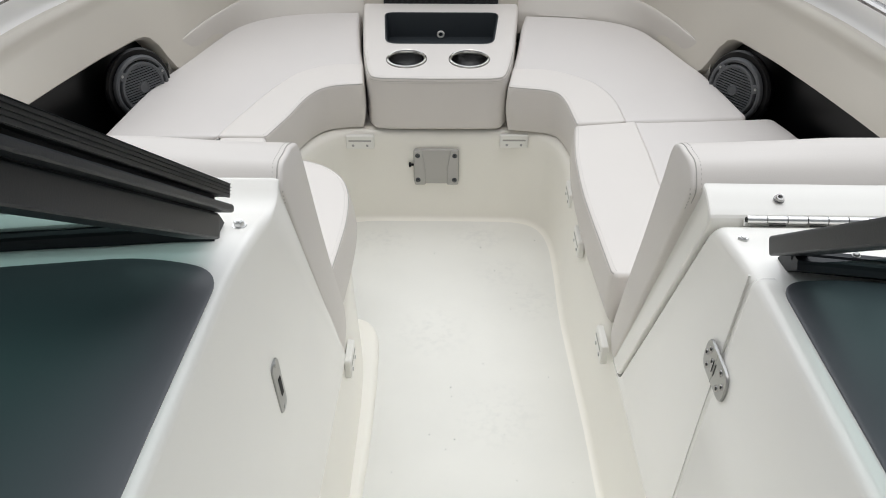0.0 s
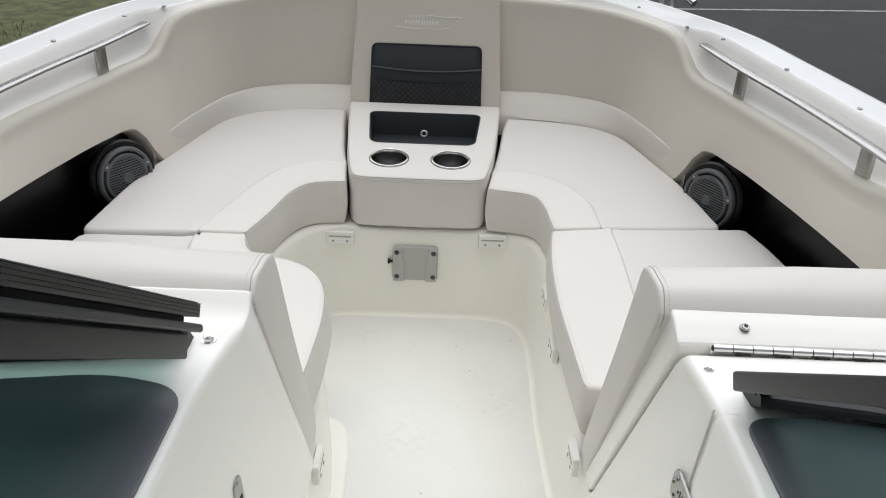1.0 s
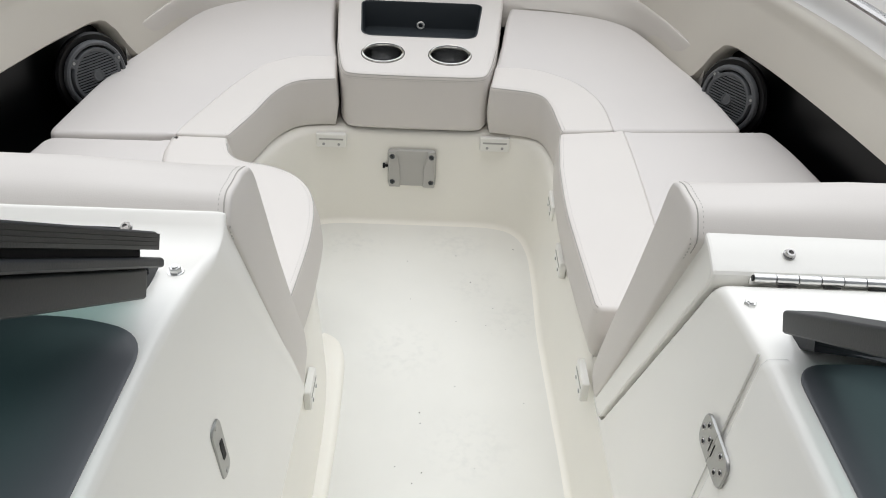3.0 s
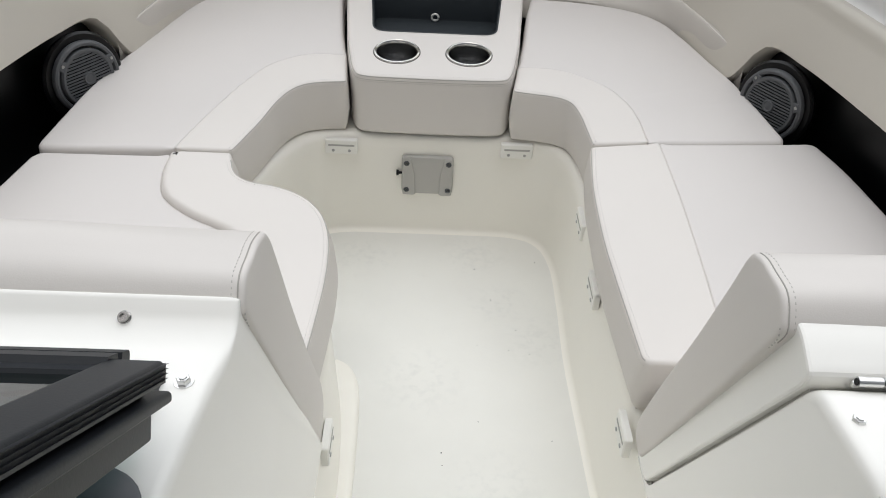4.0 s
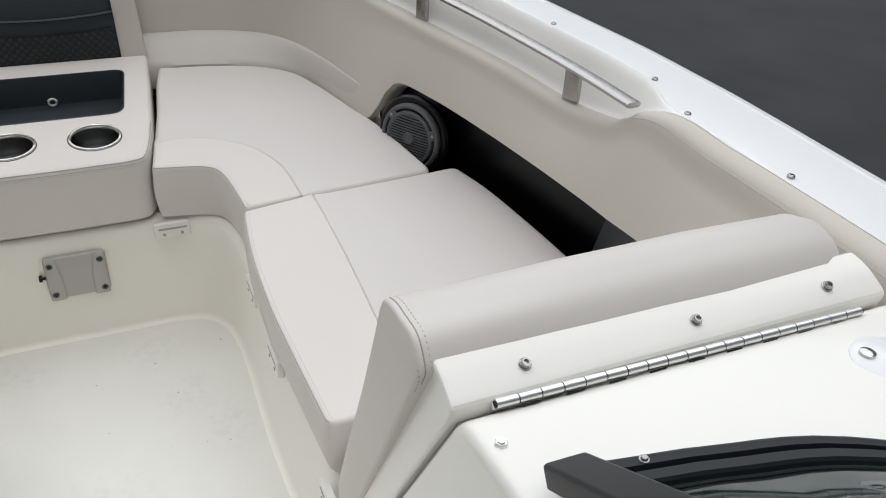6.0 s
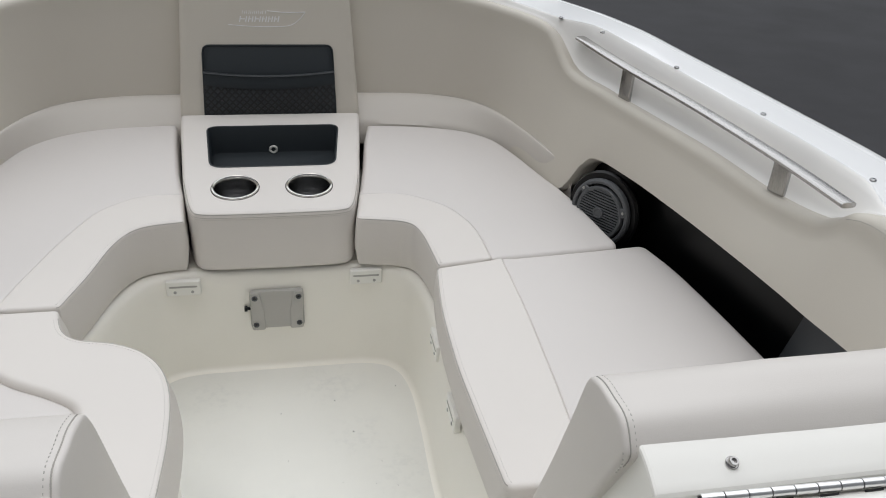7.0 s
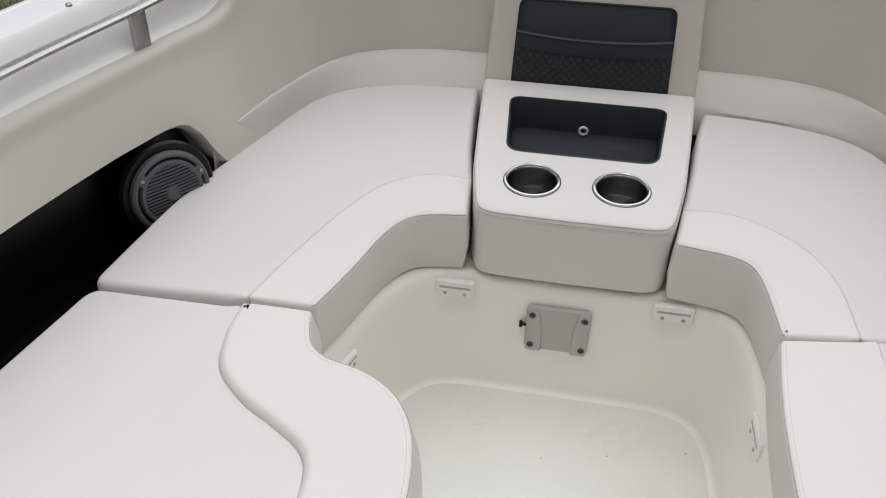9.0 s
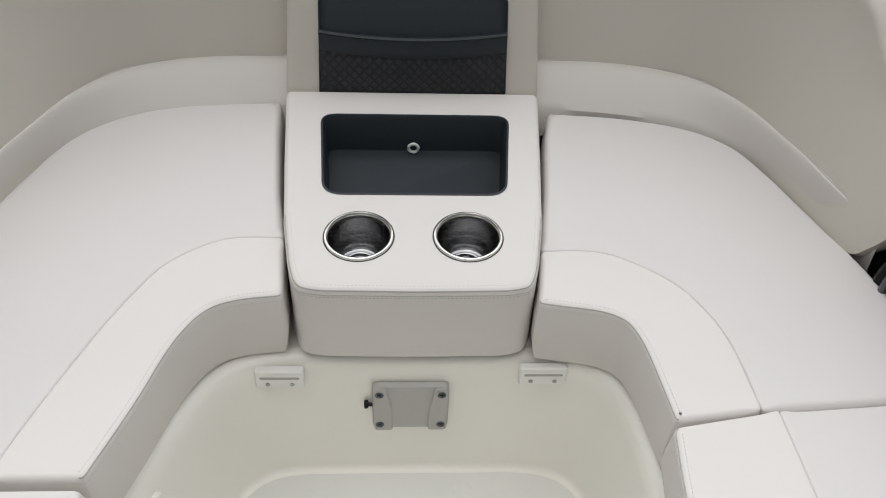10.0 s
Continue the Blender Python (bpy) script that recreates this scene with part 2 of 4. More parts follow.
def solid(line, rings, place=lambda u, v, w: (u, v, w), bm=None, weight=None, rr=0.0):
    """A solid over a closed outline: rings are (inset, height) from the lower cap to the upper one.
    weight(q) scales the inset at an outline point, and with rr the drop of the upper rings below the top."""
    bm = bm or bmesh.new()
    line = clean([Vector(q[:2]) for q in line])
    ws = [weight(q) if weight else 1.0 for q in line]
    top = rings[-1][1]
    full = inset_ring(line, 1.0)
    loops = []
    for d, h in rings:
        loop = []
        for q, f, w in zip(line, full, ws):
            p = q + (f - q) * d * w
            hh = top - (top - h) * w if rr and h > top - rr - 1e-6 else h
            loop.append(bm.verts.new(place(p.x, p.y, hh)))
        loops.append(loop)
    n = len(line)
    for a, b in zip(loops, loops[1:]):
        for i in range(n):
            bm.faces.new((a[i], a[(i + 1) % n], b[(i + 1) % n], b[i]))
    cap(bm, loops[0])
    cap(bm, loops[-1])
    return bm


def cap(bm, loop):
    """Fills a loop of points, also one with bays in it."""
    edges = []
    for i in range(len(loop)):
        edges.append(bm.edges.get((loop[i - 1], loop[i])) or bm.edges.new((loop[i - 1], loop[i])))
    bmesh.ops.triangle_fill(bm, use_beauty=True, use_dissolve=False, edges=edges)


def soften(line, step=0.008, times=4, closed=True):
    """The outline cut into even steps, its corners eased."""
    pts = [Vector(q[:2]) for q in line]
    if closed:
        pts.append(pts[0])
    run = [0.0]
    for p, q in zip(pts, pts[1:]):
        run.append(run[-1] + (q - p).length)
    n = max(8, int(run[-1] / step))
    out, k = [], 0
    for i in range(n if closed else n + 1):
        d = run[-1] * i / n
        while k + 2 < len(run) and run[k + 1] < d:
            k += 1
        f = (d - run[k]) / max(run[k + 1] - run[k], 1e-9)
        out.append(pts[k].lerp(pts[k + 1], min(max(f, 0), 1)))
    for _ in range(times):
        m = len(out)
        out = [(out[i - 1] + out[i] * 2 + out[(i + 1) % m]) / 4 if closed or 0 < i < m - 1 else out[i] for i in range(m)]
    return out


def near(line):
    """How far a point lies from a line of points."""
    pts = [Vector(q[:2]) for q in line]

    def far(q):
        best = 9.0
        for a, b in zip(pts, pts[1:]):
            t = min(max((q - a).dot(b - a) / max((b - a).length_squared, 1e-12), 0), 1)
            best = min(best, (q - a.lerp(b, t)).length)
        return best
    return far


def roll(r, h, k=5, low=0.0):
    """Rings that round the upper edge of a solid of height h with the radius r."""
    return [(r - r * math.cos(radians(90 * i / k)), h - r + r * math.sin(radians(90 * i / k))) for i in range(k + 1)] + [(r * 1.35, h)]


def tube(line, r, k=8, bm=None, caps=True):
    """A round bar along a line of points."""
    bm = bm or bmesh.new()
    line = [Vector(q) for q in line]
    rings = []
    up = Vector((0, 0, 1))
    for i, q in enumerate(line):
        t = (line[min(i + 1, len(line) - 1)] - line[max(i - 1, 0)]).normalized()
        s = t.cross(up if abs(t.z) < 0.95 else Vector((1, 0, 0))).normalized()
        v = s.cross(t)
        rings.append([bm.verts.new(q + (s * math.cos(a) + v * math.sin(a)) * r) for a in (2 * math.pi * j / k for j in range(k))])
    for a, b in zip(rings, rings[1:]):
        for j in range(k):
            bm.faces.new((a[j], a[(j + 1) % k], b[(j + 1) % k], b[j]))
    if caps:
        bm.faces.new(rings[0][::-1])
        bm.faces.new(rings[-1])
    return bm


def turned(profile, m=Matrix(), k=24, bm=None):
    """A body of revolution round z from (radius, z) pairs."""
    bm = bm or bmesh.new()
    rings = []
    for r, z in profile:
        if r < 1e-6:
            rings.append([bm.verts.new(m @ Vector((0, 0, z)))])
        else:
            rings.append([bm.verts.new(m @ Vector((r * math.cos(2 * math.pi * j / k), r * math.sin(2 * math.pi * j / k), z))) for j in range(k)])
    for a, b in zip(rings, rings[1:]):
        for j in range(k):
            q = (j + 1) % k
            if len(a) == 1 and len(b) > 1:
                bm.faces.new((a[0], b[q], b[j]))
            elif len(b) == 1 and len(a) > 1:
                bm.faces.new((a[j], a[q], b[0]))
            elif len(a) > 1:
                bm.faces.new((a[j], a[q], b[q], b[j]))
    return bm


def block(size, r=0.003, m=Matrix(), bm=None, top=True):
    """A box with rounded edges, standing on z = 0."""
    x, y, z = size[0] / 2, size[1] / 2, size[2]
    line = rounded([(-x, -y), (x, -y), (x, y), (-x, y)], r * 1.5, 3)
    rings = [(r * 0.5, 0), (0, r * 0.5)] + roll(r, z, 3)
    return solid(line, rings, lambda u, v, w: m @ Vector((u, v, w)), bm)


def loft(rows, bm=None):
    """A sheet through rows of points."""
    bm = bm or bmesh.new()
    vs = [[bm.verts.new(q) for q in row] for row in rows]
    for a, b in zip(vs, vs[1:]):
        for i in range(len(a) - 1):
            bm.faces.new((a[i], a[i + 1], b[i + 1], b[i]))
    return bm


# ---- ground ----
bm = bmesh.new()
bmesh.ops.create_grid(bm, x_segments=8, y_segments=8, size=600, matrix=pose(0, 0, GROUND))
tagged(part("ground", bm, ASPHALT), "dark grey asphalt lot under and beside the boat", "ground", kind="structure")
bm = loft([[(-1.6 - 0.1 * math.sin(i * 0.9), -20 + i * 2, GROUND + 0.02), (-60, -20 + i * 2, GROUND + 0.02)] for i in range(30)])
tagged(part("lawn", bm, GRASS), "worn green lawn beside the asphalt", "lawn", kind="structure")
rng = random.Random(7)
bm = bmesh.new()
for i in range(14000):
    x, y = -1.65 - 5.5 * rng.random() ** 1.4, -1.0 + 12.0 * rng.random()
    h, a, w = rng.uniform(0.03, 0.09), rng.uniform(0, 6.28), rng.uniform(0.003, 0.006)
    dx, dy = math.cos(a), math.sin(a)
    tip = (x + dy * h * rng.uniform(-0.6, 0.6), y + dx * h * rng.uniform(-0.6, 0.6), GROUND + 0.02 + h)
    bm.faces.new([bm.verts.new((x - dx * w, y - dy * w, GROUND + 0.015)), bm.verts.new((x + dx * w, y + dy * w, GROUND + 0.015)), bm.verts.new(tip)])
tagged(part("grass", bm, BLADES), "short uneven green and straw-coloured grass", "grass", kind="stuff")

# ---- tub: floor, wall and ledge in one moulding ----
TUB = [(0.263, -1.20), (0.263, 0.40), (0.263, 0.90), (0.258, 1.10), (0.252, 1.30), (0.255, 1.46), (0.252, 1.58), (0.228, 1.655), (0.17, 1.688), (0.05, 1.692), (-0.10, 1.692), (-0.19, 1.690),
       (-0.245, 1.672), (-0.285, 1.62), (-0.318, 1.53), (-0.338, 1.45), (-0.318, 1.375), (-0.262, 1.335), (-0.205, 1.30), (-0.168, 1.24), (-0.146, 1.12), (-0.139, 0.92), (-0.139, 0.40), (-0.139, -1.20)]
tub_line = spline(TUB, 0.015)


def side_offset(line, d):
    """The open line moved outwards by d, a number or one for each point."""
    out = []
    for i, q in enumerate(line):
        t = (line[min(i + 1, len(line) - 1)] - line[max(i - 1, 0)]).normalized()
        w = d[i] if isinstance(d, list) else d
        out.append(Vector((q.x + t.y * w, q.y - t.x * w)))
    return out


def ease(t):
    t = min(max(t, 0), 1)
    return t * t * (3 - 2 * t)


rim = [ease((q.y - 0.93) / 0.06) for q in tub_line]
rows = []
R = 0.011
for i in range(7):
    a = radians(90 * i / 6)
    rows.append([(q.x, q.y, FLOOR + R - R * math.cos(a)) for q in side_offset(tub_line, -(R - R * math.sin(a)))])
for z, d in ((0.62, 0.003), (0.68, 0.006), (0.735, 0.008)):
    rows.append([(q.x, q.y, z) for q in side_offset(tub_line, d)])
for i in range(1, 5):
    a = radians(90 * i / 4)
    rows.append([(q.x, q.y, 0.747 + 0.022 * math.sin(a) * f) for q, f in zip(side_offset(tub_line, [0.008 + 0.022 * (1 - math.cos(a)) * f for f in rim]), rim)])
tub = tagged(part("tub_wall", loft(rows), GEL), "cream gelcoat wall of the moulded bow tub", "tub wall", kind="structure")
bm = loft([[(-0.7 + 1.4 * i / 12, -1.2 + j * 0.29, FLOOR) for i in range(13)] for j in range(11)])
tagged(part("floor", bm, DECK), "cream gelcoat deck floor with scuffs and small stains", "floor", kind="structure")

# low rounded curb moulded along the port foot of the tub
CURB = [(-0.170, 1.296), (-0.150, 1.281), (-0.133, 1.252), (-0.123, 1.205), (-0.119, 1.13), (-0.117, 1.04), (-0.117, 0.92), (-0.119, 0.82), (-0.121, 0.40), (-0.121, -1.20)]
curb_line = spline(CURB, 0.012)
rows = []
for a in range(0, 100, 15):
    rows.append([(q.x, q.y, FLOOR - 0.001 + 0.011 * math.sin(radians(a)) * (0.1 + 0.9 * ease((1.30 - q.y) / 0.10))) for q in side_offset(curb_line, 0.011 * (1 - math.cos(radians(a))))])
rows.append([(p[0] - 0.06, p[1] + 0.05 * ease((p[1] - 1.1) / 0.1), p[2] - 0.001) for p in rows[-1]])
tagged(part("curb", loft(rows), GEL), "cream gelcoat curb along the foot of the tub", "curb", kind="structure")

# ---- coaming: curves from the bow's middle to the stern ----
#         u      y      foot u  foot y  foot z  lip z  gunwale z
HALF = [(0.000, 2.262, 0.000, 2.205, 0.850, 1.205, 1.225),
        (0.200, 2.258, 0.205, 2.203, 0.850, 1.205, 1.225),
        (0.360, 2.240, 0.380, 2.185, 0.850, 1.200, 1.220),
        (0.475, 2.185, 0.470, 2.148, 0.850, 1.195, 1.210),
        (0.555, 2.080, 0.518, 2.075, 0.850, 1.190, 1.200),
        (0.594, 2.000, 0.547, 1.975, 0.850, 1.184, 1.198),
        (0.610, 1.962, 0.562, 1.930, 0.850, 1.166, 1.197),
        (0.625, 1.922, 0.574, 1.890, 0.850, 1.120, 1.195),
        (0.640, 1.880, 0.587, 1.850, 0.850, 1.104, 1.193),
        (0.660, 1.800, 0.610, 1.785, 0.880, 1.103, 1.188),
        (0.675, 1.740, 0.643, 1.740, 0.965, 1.100, 1.184),
        (0.700, 1.640, 0.675, 1.640, 0.975, 1.098, 1.178),
        (0.735, 1.480, 0.705, 1.480, 0.978, 1.096, 1.170),
        (0.765, 1.320, 0.725, 1.320, 0.982, 1.090, 1.164),
        (0.778, 1.200, 0.735, 1.200, 0.986, 1.108, 1.160),
        (0.782, 1.155, 0.737, 1.155, 0.988, 1.140, 1.159),
        (0.784, 1.110, 0.738, 1.110, 0.990, 1.156, 1.158),
        (0.785, 1.065, 0.739, 1.065, 0.994, 1.159, 1.157),
        (0.786, 1.010, 0.740, 1.010, 0.998, 1.156, 1.156),
        (0.788, 0.940, 0.740, 0.940, 1.004, 1.156, 1.154),
        (0.790, 0.800, 0.740, 0.800, 1.010, 1.156, 1.152),
        (0.790, 0.600, 0.740, 0.600, 1.010, 1.156, 1.154),
        (0.790, 0.300, 0.740, 0.300, 1.010, 1.166, 1.164),
        (0.790, -0.400, 0.740, -0.400, 1.010, 1.166, 1.164),
        (0.785, -1.200, 0.735, -1.200, 1.010, 1.166, 1.164)]
full = [(-r[0], r[1], -r[2], *r[3:]) for r in HALF[:0:-1]] + HALF


def spline_rows(rows, step=0.02):
    out = []
    for i in range(len(rows) - 1):
        a, b = np.array(rows[i]), np.array(rows[i + 1])
        z = np.array(rows[i - 1]) if i else 2 * a - b
        c = np.array(rows[i + 2]) if i + 2 < len(rows) else 2 * b - a
        k = max(2, int(np.hypot(*(b - a)[:2]) / step))
        for j in range(k):
            t = j / k
            out.append(0.5 * (2 * a + (b - z) * t + (2 * z - 5 * a + 4 * b - c) * t * t + (3 * a - z - 3 * b + c) * t ** 3))
    out.append(np.array(rows[-1]))
    return out


stations = spline_rows(full)
lip = [Vector((s[0] + XC, s[1])) for s in stations]
outward = []
for i in range(len(lip)):
    t = (lip[min(i + 1, len(lip) - 1)] - lip[max(i - 1, 0)]).normalized()
    outward.append(Vector((-t.y, t.x)) if Vector((-t.y, t.x)).dot(lip[i] - Vector((XC, 1.0))) > 0 else Vector((t.y, -t.x)))
# keep the offset ways even near the bow
for _ in range(3):
    outward = [(outward[max(i - 1, 0)] + outward[i] + outward[min(i + 1, len(lip) - 1)]).normalized() for i in range(len(lip))]

face_rows, deck_rows, crest_rows = [], [], []
for s, q, o in zip(stations, lip, outward):
    foot = Vector((s[2] + XC, s[3]))
    zf, zl, zg = s[4], s[5], s[6]
    rr_ = 0.017 + 0.013 * (1 - ease((s[1] - 1.04) / 0.12))

    def at(d, z):
        return (q.x + o.x * d, q.y + o.y * d, z)

    row = [(foot.x + o.x * 0.05, foot.y + o.y * 0.05, zf + 0.004), (foot.x + o.x * 0.012, foot.y + o.y * 0.012, zf)]
    for i in range(8):
        t = i / 7
        w = foot.lerp(q, t ** 1.3)
        row.append((w.x, w.y, zf + 0.008 + (zl - rr_ - 0.008 - zf - 0.008) * t))
    up = zg - zl
    edge = 0.034 + 0.039 * ease((s[1] - 1.115) / 0.105) * (1 - ease((s[1] - 1.91) / 0.08))
    row += [at(rr_ * (1 - math.cos(a)), zl - rr_ + rr_ * math.sin(a)) for a in (radians(k) for k in (8, 28, 48, 68, 90))]
    c0 = rr_ + 0.002
    for f, h in ((0.08, -0.003), (0.28, -0.004), (0.38, 0.0), (0.47, 0.09), (0.58, 0.29), (0.70, 0.54), (0.82, 0.78), (0.92, 0.94), (1.0, 1.0)):
        row.append(at(c0 + (edge - c0) * f, zl + (h if h < 0 else h * up)))
    row.append(at(edge + 0.005, zg - 0.010))
    face_rows.append(row[:-8])
    crest_rows.append(row[-9:])
    deck_rows.append([at(edge - 0.002, zg - 0.008), at(edge + 0.0005, zg - 0.002), at(edge + 0.003, zg + 0.0004), at(edge + 0.008, zg + 0.0004), at(0.110, zg), at(0.145, zg - 0.0006), at(0.1475, zg - 0.0034), at(0.1505, zg - 0.0034), at(0.153, zg - 0.0008), at(0.160, zg - 0.0015), at(0.165, zg - 0.003),
                      at(0.168, zg - 0.008), at(0.1685, zg - 0.015), at(0.168, zg - 0.05), at(0.16, zg - 0.10), at(0.14, zg - 0.6), at(0.0, zg - 1.45), at(-0.30, GROUND + 0.02)])
coaming = tagged(part("coaming_pad", loft(face_rows), TAN), "padded tan vinyl coaming lining the bow cockpit", "coaming pad", kind="structure")
part("rail_recess", loft(crest_rows), RECESS, coaming, "smooth white gelcoat rail recess, tinted warm for bounced light")
tagged(part("gunwale", loft(deck_rows), WHITE), "glossy white gelcoat gunwale and hull side", "gunwale", kind="structure")

ends = deck_rows[0][::-1] + deck_rows[-1]
bm = bmesh.new()
cap(bm, [bm.verts.new((q[0], -1.2, q[2])) for q in ends])
tagged(part("transom", bm, WHITE), "white gelcoat wall closing the hull aft", "hull wall", kind="structure")

# the sloping lower band of the coaming, from one speaker round the bow to the other
#        seam u  seam y  seam z  foot u  foot y  foot z
BAND = [(0.000, 2.208, 0.958, 0.000, 2.142, 0.905),
        (0.200, 2.208, 0.958, 0.200, 2.140, 0.905),
        (0.330, 2.204, 0.958, 0.330, 2.130, 0.903),
        (0.415, 2.183, 0.957, 0.412, 2.110, 0.902),
        (0.475, 2.145, 0.957, 0.474, 2.080, 0.900),
        (0.525, 2.075, 0.956, 0.524, 2.032, 0.896),
        (0.562, 1.970, 0.953, 0.560, 1.957, 0.890),
        (0.585, 1.890, 0.945, 0.584, 1.887, 0.884),
        (0.604, 1.820, 0.932, 0.603, 1.818, 0.876),
        (0.616, 1.772, 0.922, 0.614, 1.772, 0.870)]
band = spline_rows([(-r[0], r[1], r[2], -r[3], *r[4:]) for r in BAND[:0:-1]] + BAND)
rows, seam_line = [], []
for i, b in enumerate(band):
    a, c = band[max(i - 1, 0)], band[min(i + 1, len(band) - 1)]
    t = Vector((c[0] - a[0], c[1] - a[1])).normalized()
    o = Vector((-t.y, t.x))
    o = o if o.dot(Vector((b[0], b[1] - 1.0))) > 0 else -o
    top, low = Vector((b[0] + XC, b[1], b[2])), Vector((b[3] + XC, b[4], b[5]))
    way = Vector((o.x, o.y, 0))
    top, low = top + way * 0.012 * (1 - ease((b[1] - 1.78) / 0.13)), low + way * 0.016 * (1 - ease((b[1] - 1.772) / 0.12))
    swell = Vector((-o.x * 0.62, -o.y * 0.62, 0.78)) * (0.3 + 0.7 * ease((b[1] - 1.80) / 0.2))
    row = [top + Vector((o.x * 0.030, o.y * 0.030, 0.002)), top + Vector((o.x * 0.003, o.y * 0.003, 0.0005))]
    for k in (0.02, 0.06, 0.14, 0.28, 0.45, 0.65, 0.85, 1.0):
        row.append(top.lerp(low, k) + swell * (0.008 * math.sin(math.pi * min(k, 0.98) ** 0.62) ** 0.8))
    row.append(low + Vector((-o.x * 0.004, -o.y * 0.004, -0.05)))
    rows.append(row)
    seam_line.append(row[1])
part("lower_band", loft(rows), BANDV, coaming, "raised lower band of the padding")
part("seam", tube(seam_line, 0.0009, 5), PRICK, coaming)

# ledge under the cushions, from the tub's rim out to the hull
span = [i for i, q in enumerate(tub_line) if q.y > 0.90]
inner = [side_offset(tub_line, [0.008 + 0.022 * f for f in rim])[i] for i in span]
m_ = len(inner)
outer = []
fore = [s for s in stations if s[1] > 0.599]
for i in range(m_):
    s = fore[-1 - int(i * (len(fore) - 1) / (m_ - 1))]
    outer.append(Vector((s[0] * 1.06 + XC, s[1] + 0.05)))
rows = [[(a.lerp(b, t).x, a.lerp(b, t).y, LEDGE - 0.003 if t else 0.747 + 0.022 * rim[i]) for a, b, i in zip(inner, outer, span)] for t in (0, 0.03, 0.2, 0.6, 1.0)]
tagged(part("ledge", loft(rows), GEL), "cream gelcoat seat ledge under the cushions", "ledge", kind="structure")


# ---- sewing ----
def seam(parent, line, r=0.0011, mat=None):
    part("seam", tube(line, r, 5), mat or GROOVE, parent)


def stitches(parent, line, gap=0.0052, size=(0.0026, 0.0009, 0.0007), mat=None):
    """A row of short stitches laid along a line."""
    bm = bmesh.new()
    line = [Vector(q) for q in line]
    left = 0.0
    for a, b in zip(line, line[1:]):
        t = b - a
        l = t.length
        if l < 1e-6:
            continue
        t.normalize()
        side = t.cross(Vector((0, 0, 1)))
        side = side.normalized() if side.length > 0.05 else Vector((1, 0, 0))
        up = side.cross(t)
        d = left
        while d < l:
            c = a + t * d
            v = [bm.verts.new(c + t * size[0] * i / 2 + side * size[1] * j / 2 + up * k) for i, j, k in ((-1, -1, 0), (1, -1, 0), (1, 1, 0), (-1, 1, 0), (-0.6, 0, size[2]), (0.6, 0, size[2]))]
            for f in ((0, 1, 5, 4), (2, 3, 4, 5), (1, 2, 5), (3, 0, 4), (3, 2, 1, 0)):
                bm.faces.new([v[i] for i in f])
            d += gap
        left = d - l
    part("stitching", bm, mat or THREAD, parent)


for way in (1, -1):
    side = [(row, st) for row, st in zip(face_rows, stations) if st[0] * way > 0.3 and 0.60 < st[1]]
    seam(coaming, [Vector(row[11]) + Vector((0, 0, 0.0002)) for row, st in side if st[1] < 1.16], 0.0004, PRICK)
    for a, b, f in ((10, 11, 0.55), (11, 12, 0.45)):
        stitches(coaming, [Vector(row[a]).lerp(Vector(row[b]), f) + Vector((0, 0, 0.0004)) for row, st in side if st[1] < 1.10], gap=0.0062, size=(0.0022, 0.0009, 0.0005), mat=PRICK)


# ---- cushions ----
def rise(y):
    """The forward cushions climb towards the bow."""
    return 0.085 * max(y - 1.69, 0.0) + 0.006 * ease((y - 1.55) / 0.14) * (1 - ease((y - 1.69) / 0.2))


def cushion(label, pieces, seamline, group="bow seat cushions", front=(), bulge=0.003, under=0.006):
    """pieces: (name, outline, top, radius along the inner seam as a share of r)."""
    ob = thing("seat_cushion", label, "cushion", group)
    far = near(seamline)
    for name, line, z1, share in pieces:
        line = soften(line, 0.006, 1)
        r = 0.0075 if name == "bolster" else 0.010
        rings = [(under, LEDGE), (under * 0.5 - bulge * 0.4, LEDGE + 0.012), (-bulge, (LEDGE + z1) / 2 - 0.008), (-bulge * 0.8, (LEDGE + z1) / 2 + 0.016)] + roll(r, z1, 6)

        def weight(q, share=share):
            return share + (1 - share) * ease((far(q) - 0.004) / 0.02)

        def lifted(u, v, w):
            return u, v, w + rise(v) * min(max((w - LEDGE) / 0.1, 0), 1)

        part(name, solid(line, rings, lifted, weight=weight, rr=r), VINYL if name == "bolster" else INSERT, ob)
    top, share, r = pieces[0][2], pieces[0][3], 0.0075
    line = soften(pieces[0][1], 0.006, 1)
    inner = inset_ring(clean(line), 1.0)
    line = clean(line)

    def on_skin(i, a):
        """A place on the rounded upper edge, at the angle a above the side."""
        w = share + (1 - share) * ease((far(line[i]) - 0.004) / 0.02)
        p = line[i] + (inner[i] - line[i]) * (r - r * math.cos(radians(a))) * w
        return Vector((p.x, p.y, top + rise(p.y) - (r - r * math.sin(radians(a))) * w))

    for guide in front:
        close = near(guide)
        run = [i for i, q in enumerate(line) if close(q) < 0.013 and far(q) > 0.012]
        jump = next((k for k in range(1, len(run)) if run[k] - run[k - 1] > 3), 0)
        run = (run[jump:] + run[:jump])[1:-1]
        seam(ob, [on_skin(i, 45) for i in run], 0.0009)
        stitches(ob, [on_skin(i, 90) + Vector(((inner[i] - line[i]).x, (inner[i] - line[i]).y, 0)) * 0.001 for i in run])
        stitches(ob, [on_skin(i, 0) - Vector((0, 0, 0.002)) for i in run])
    return ob


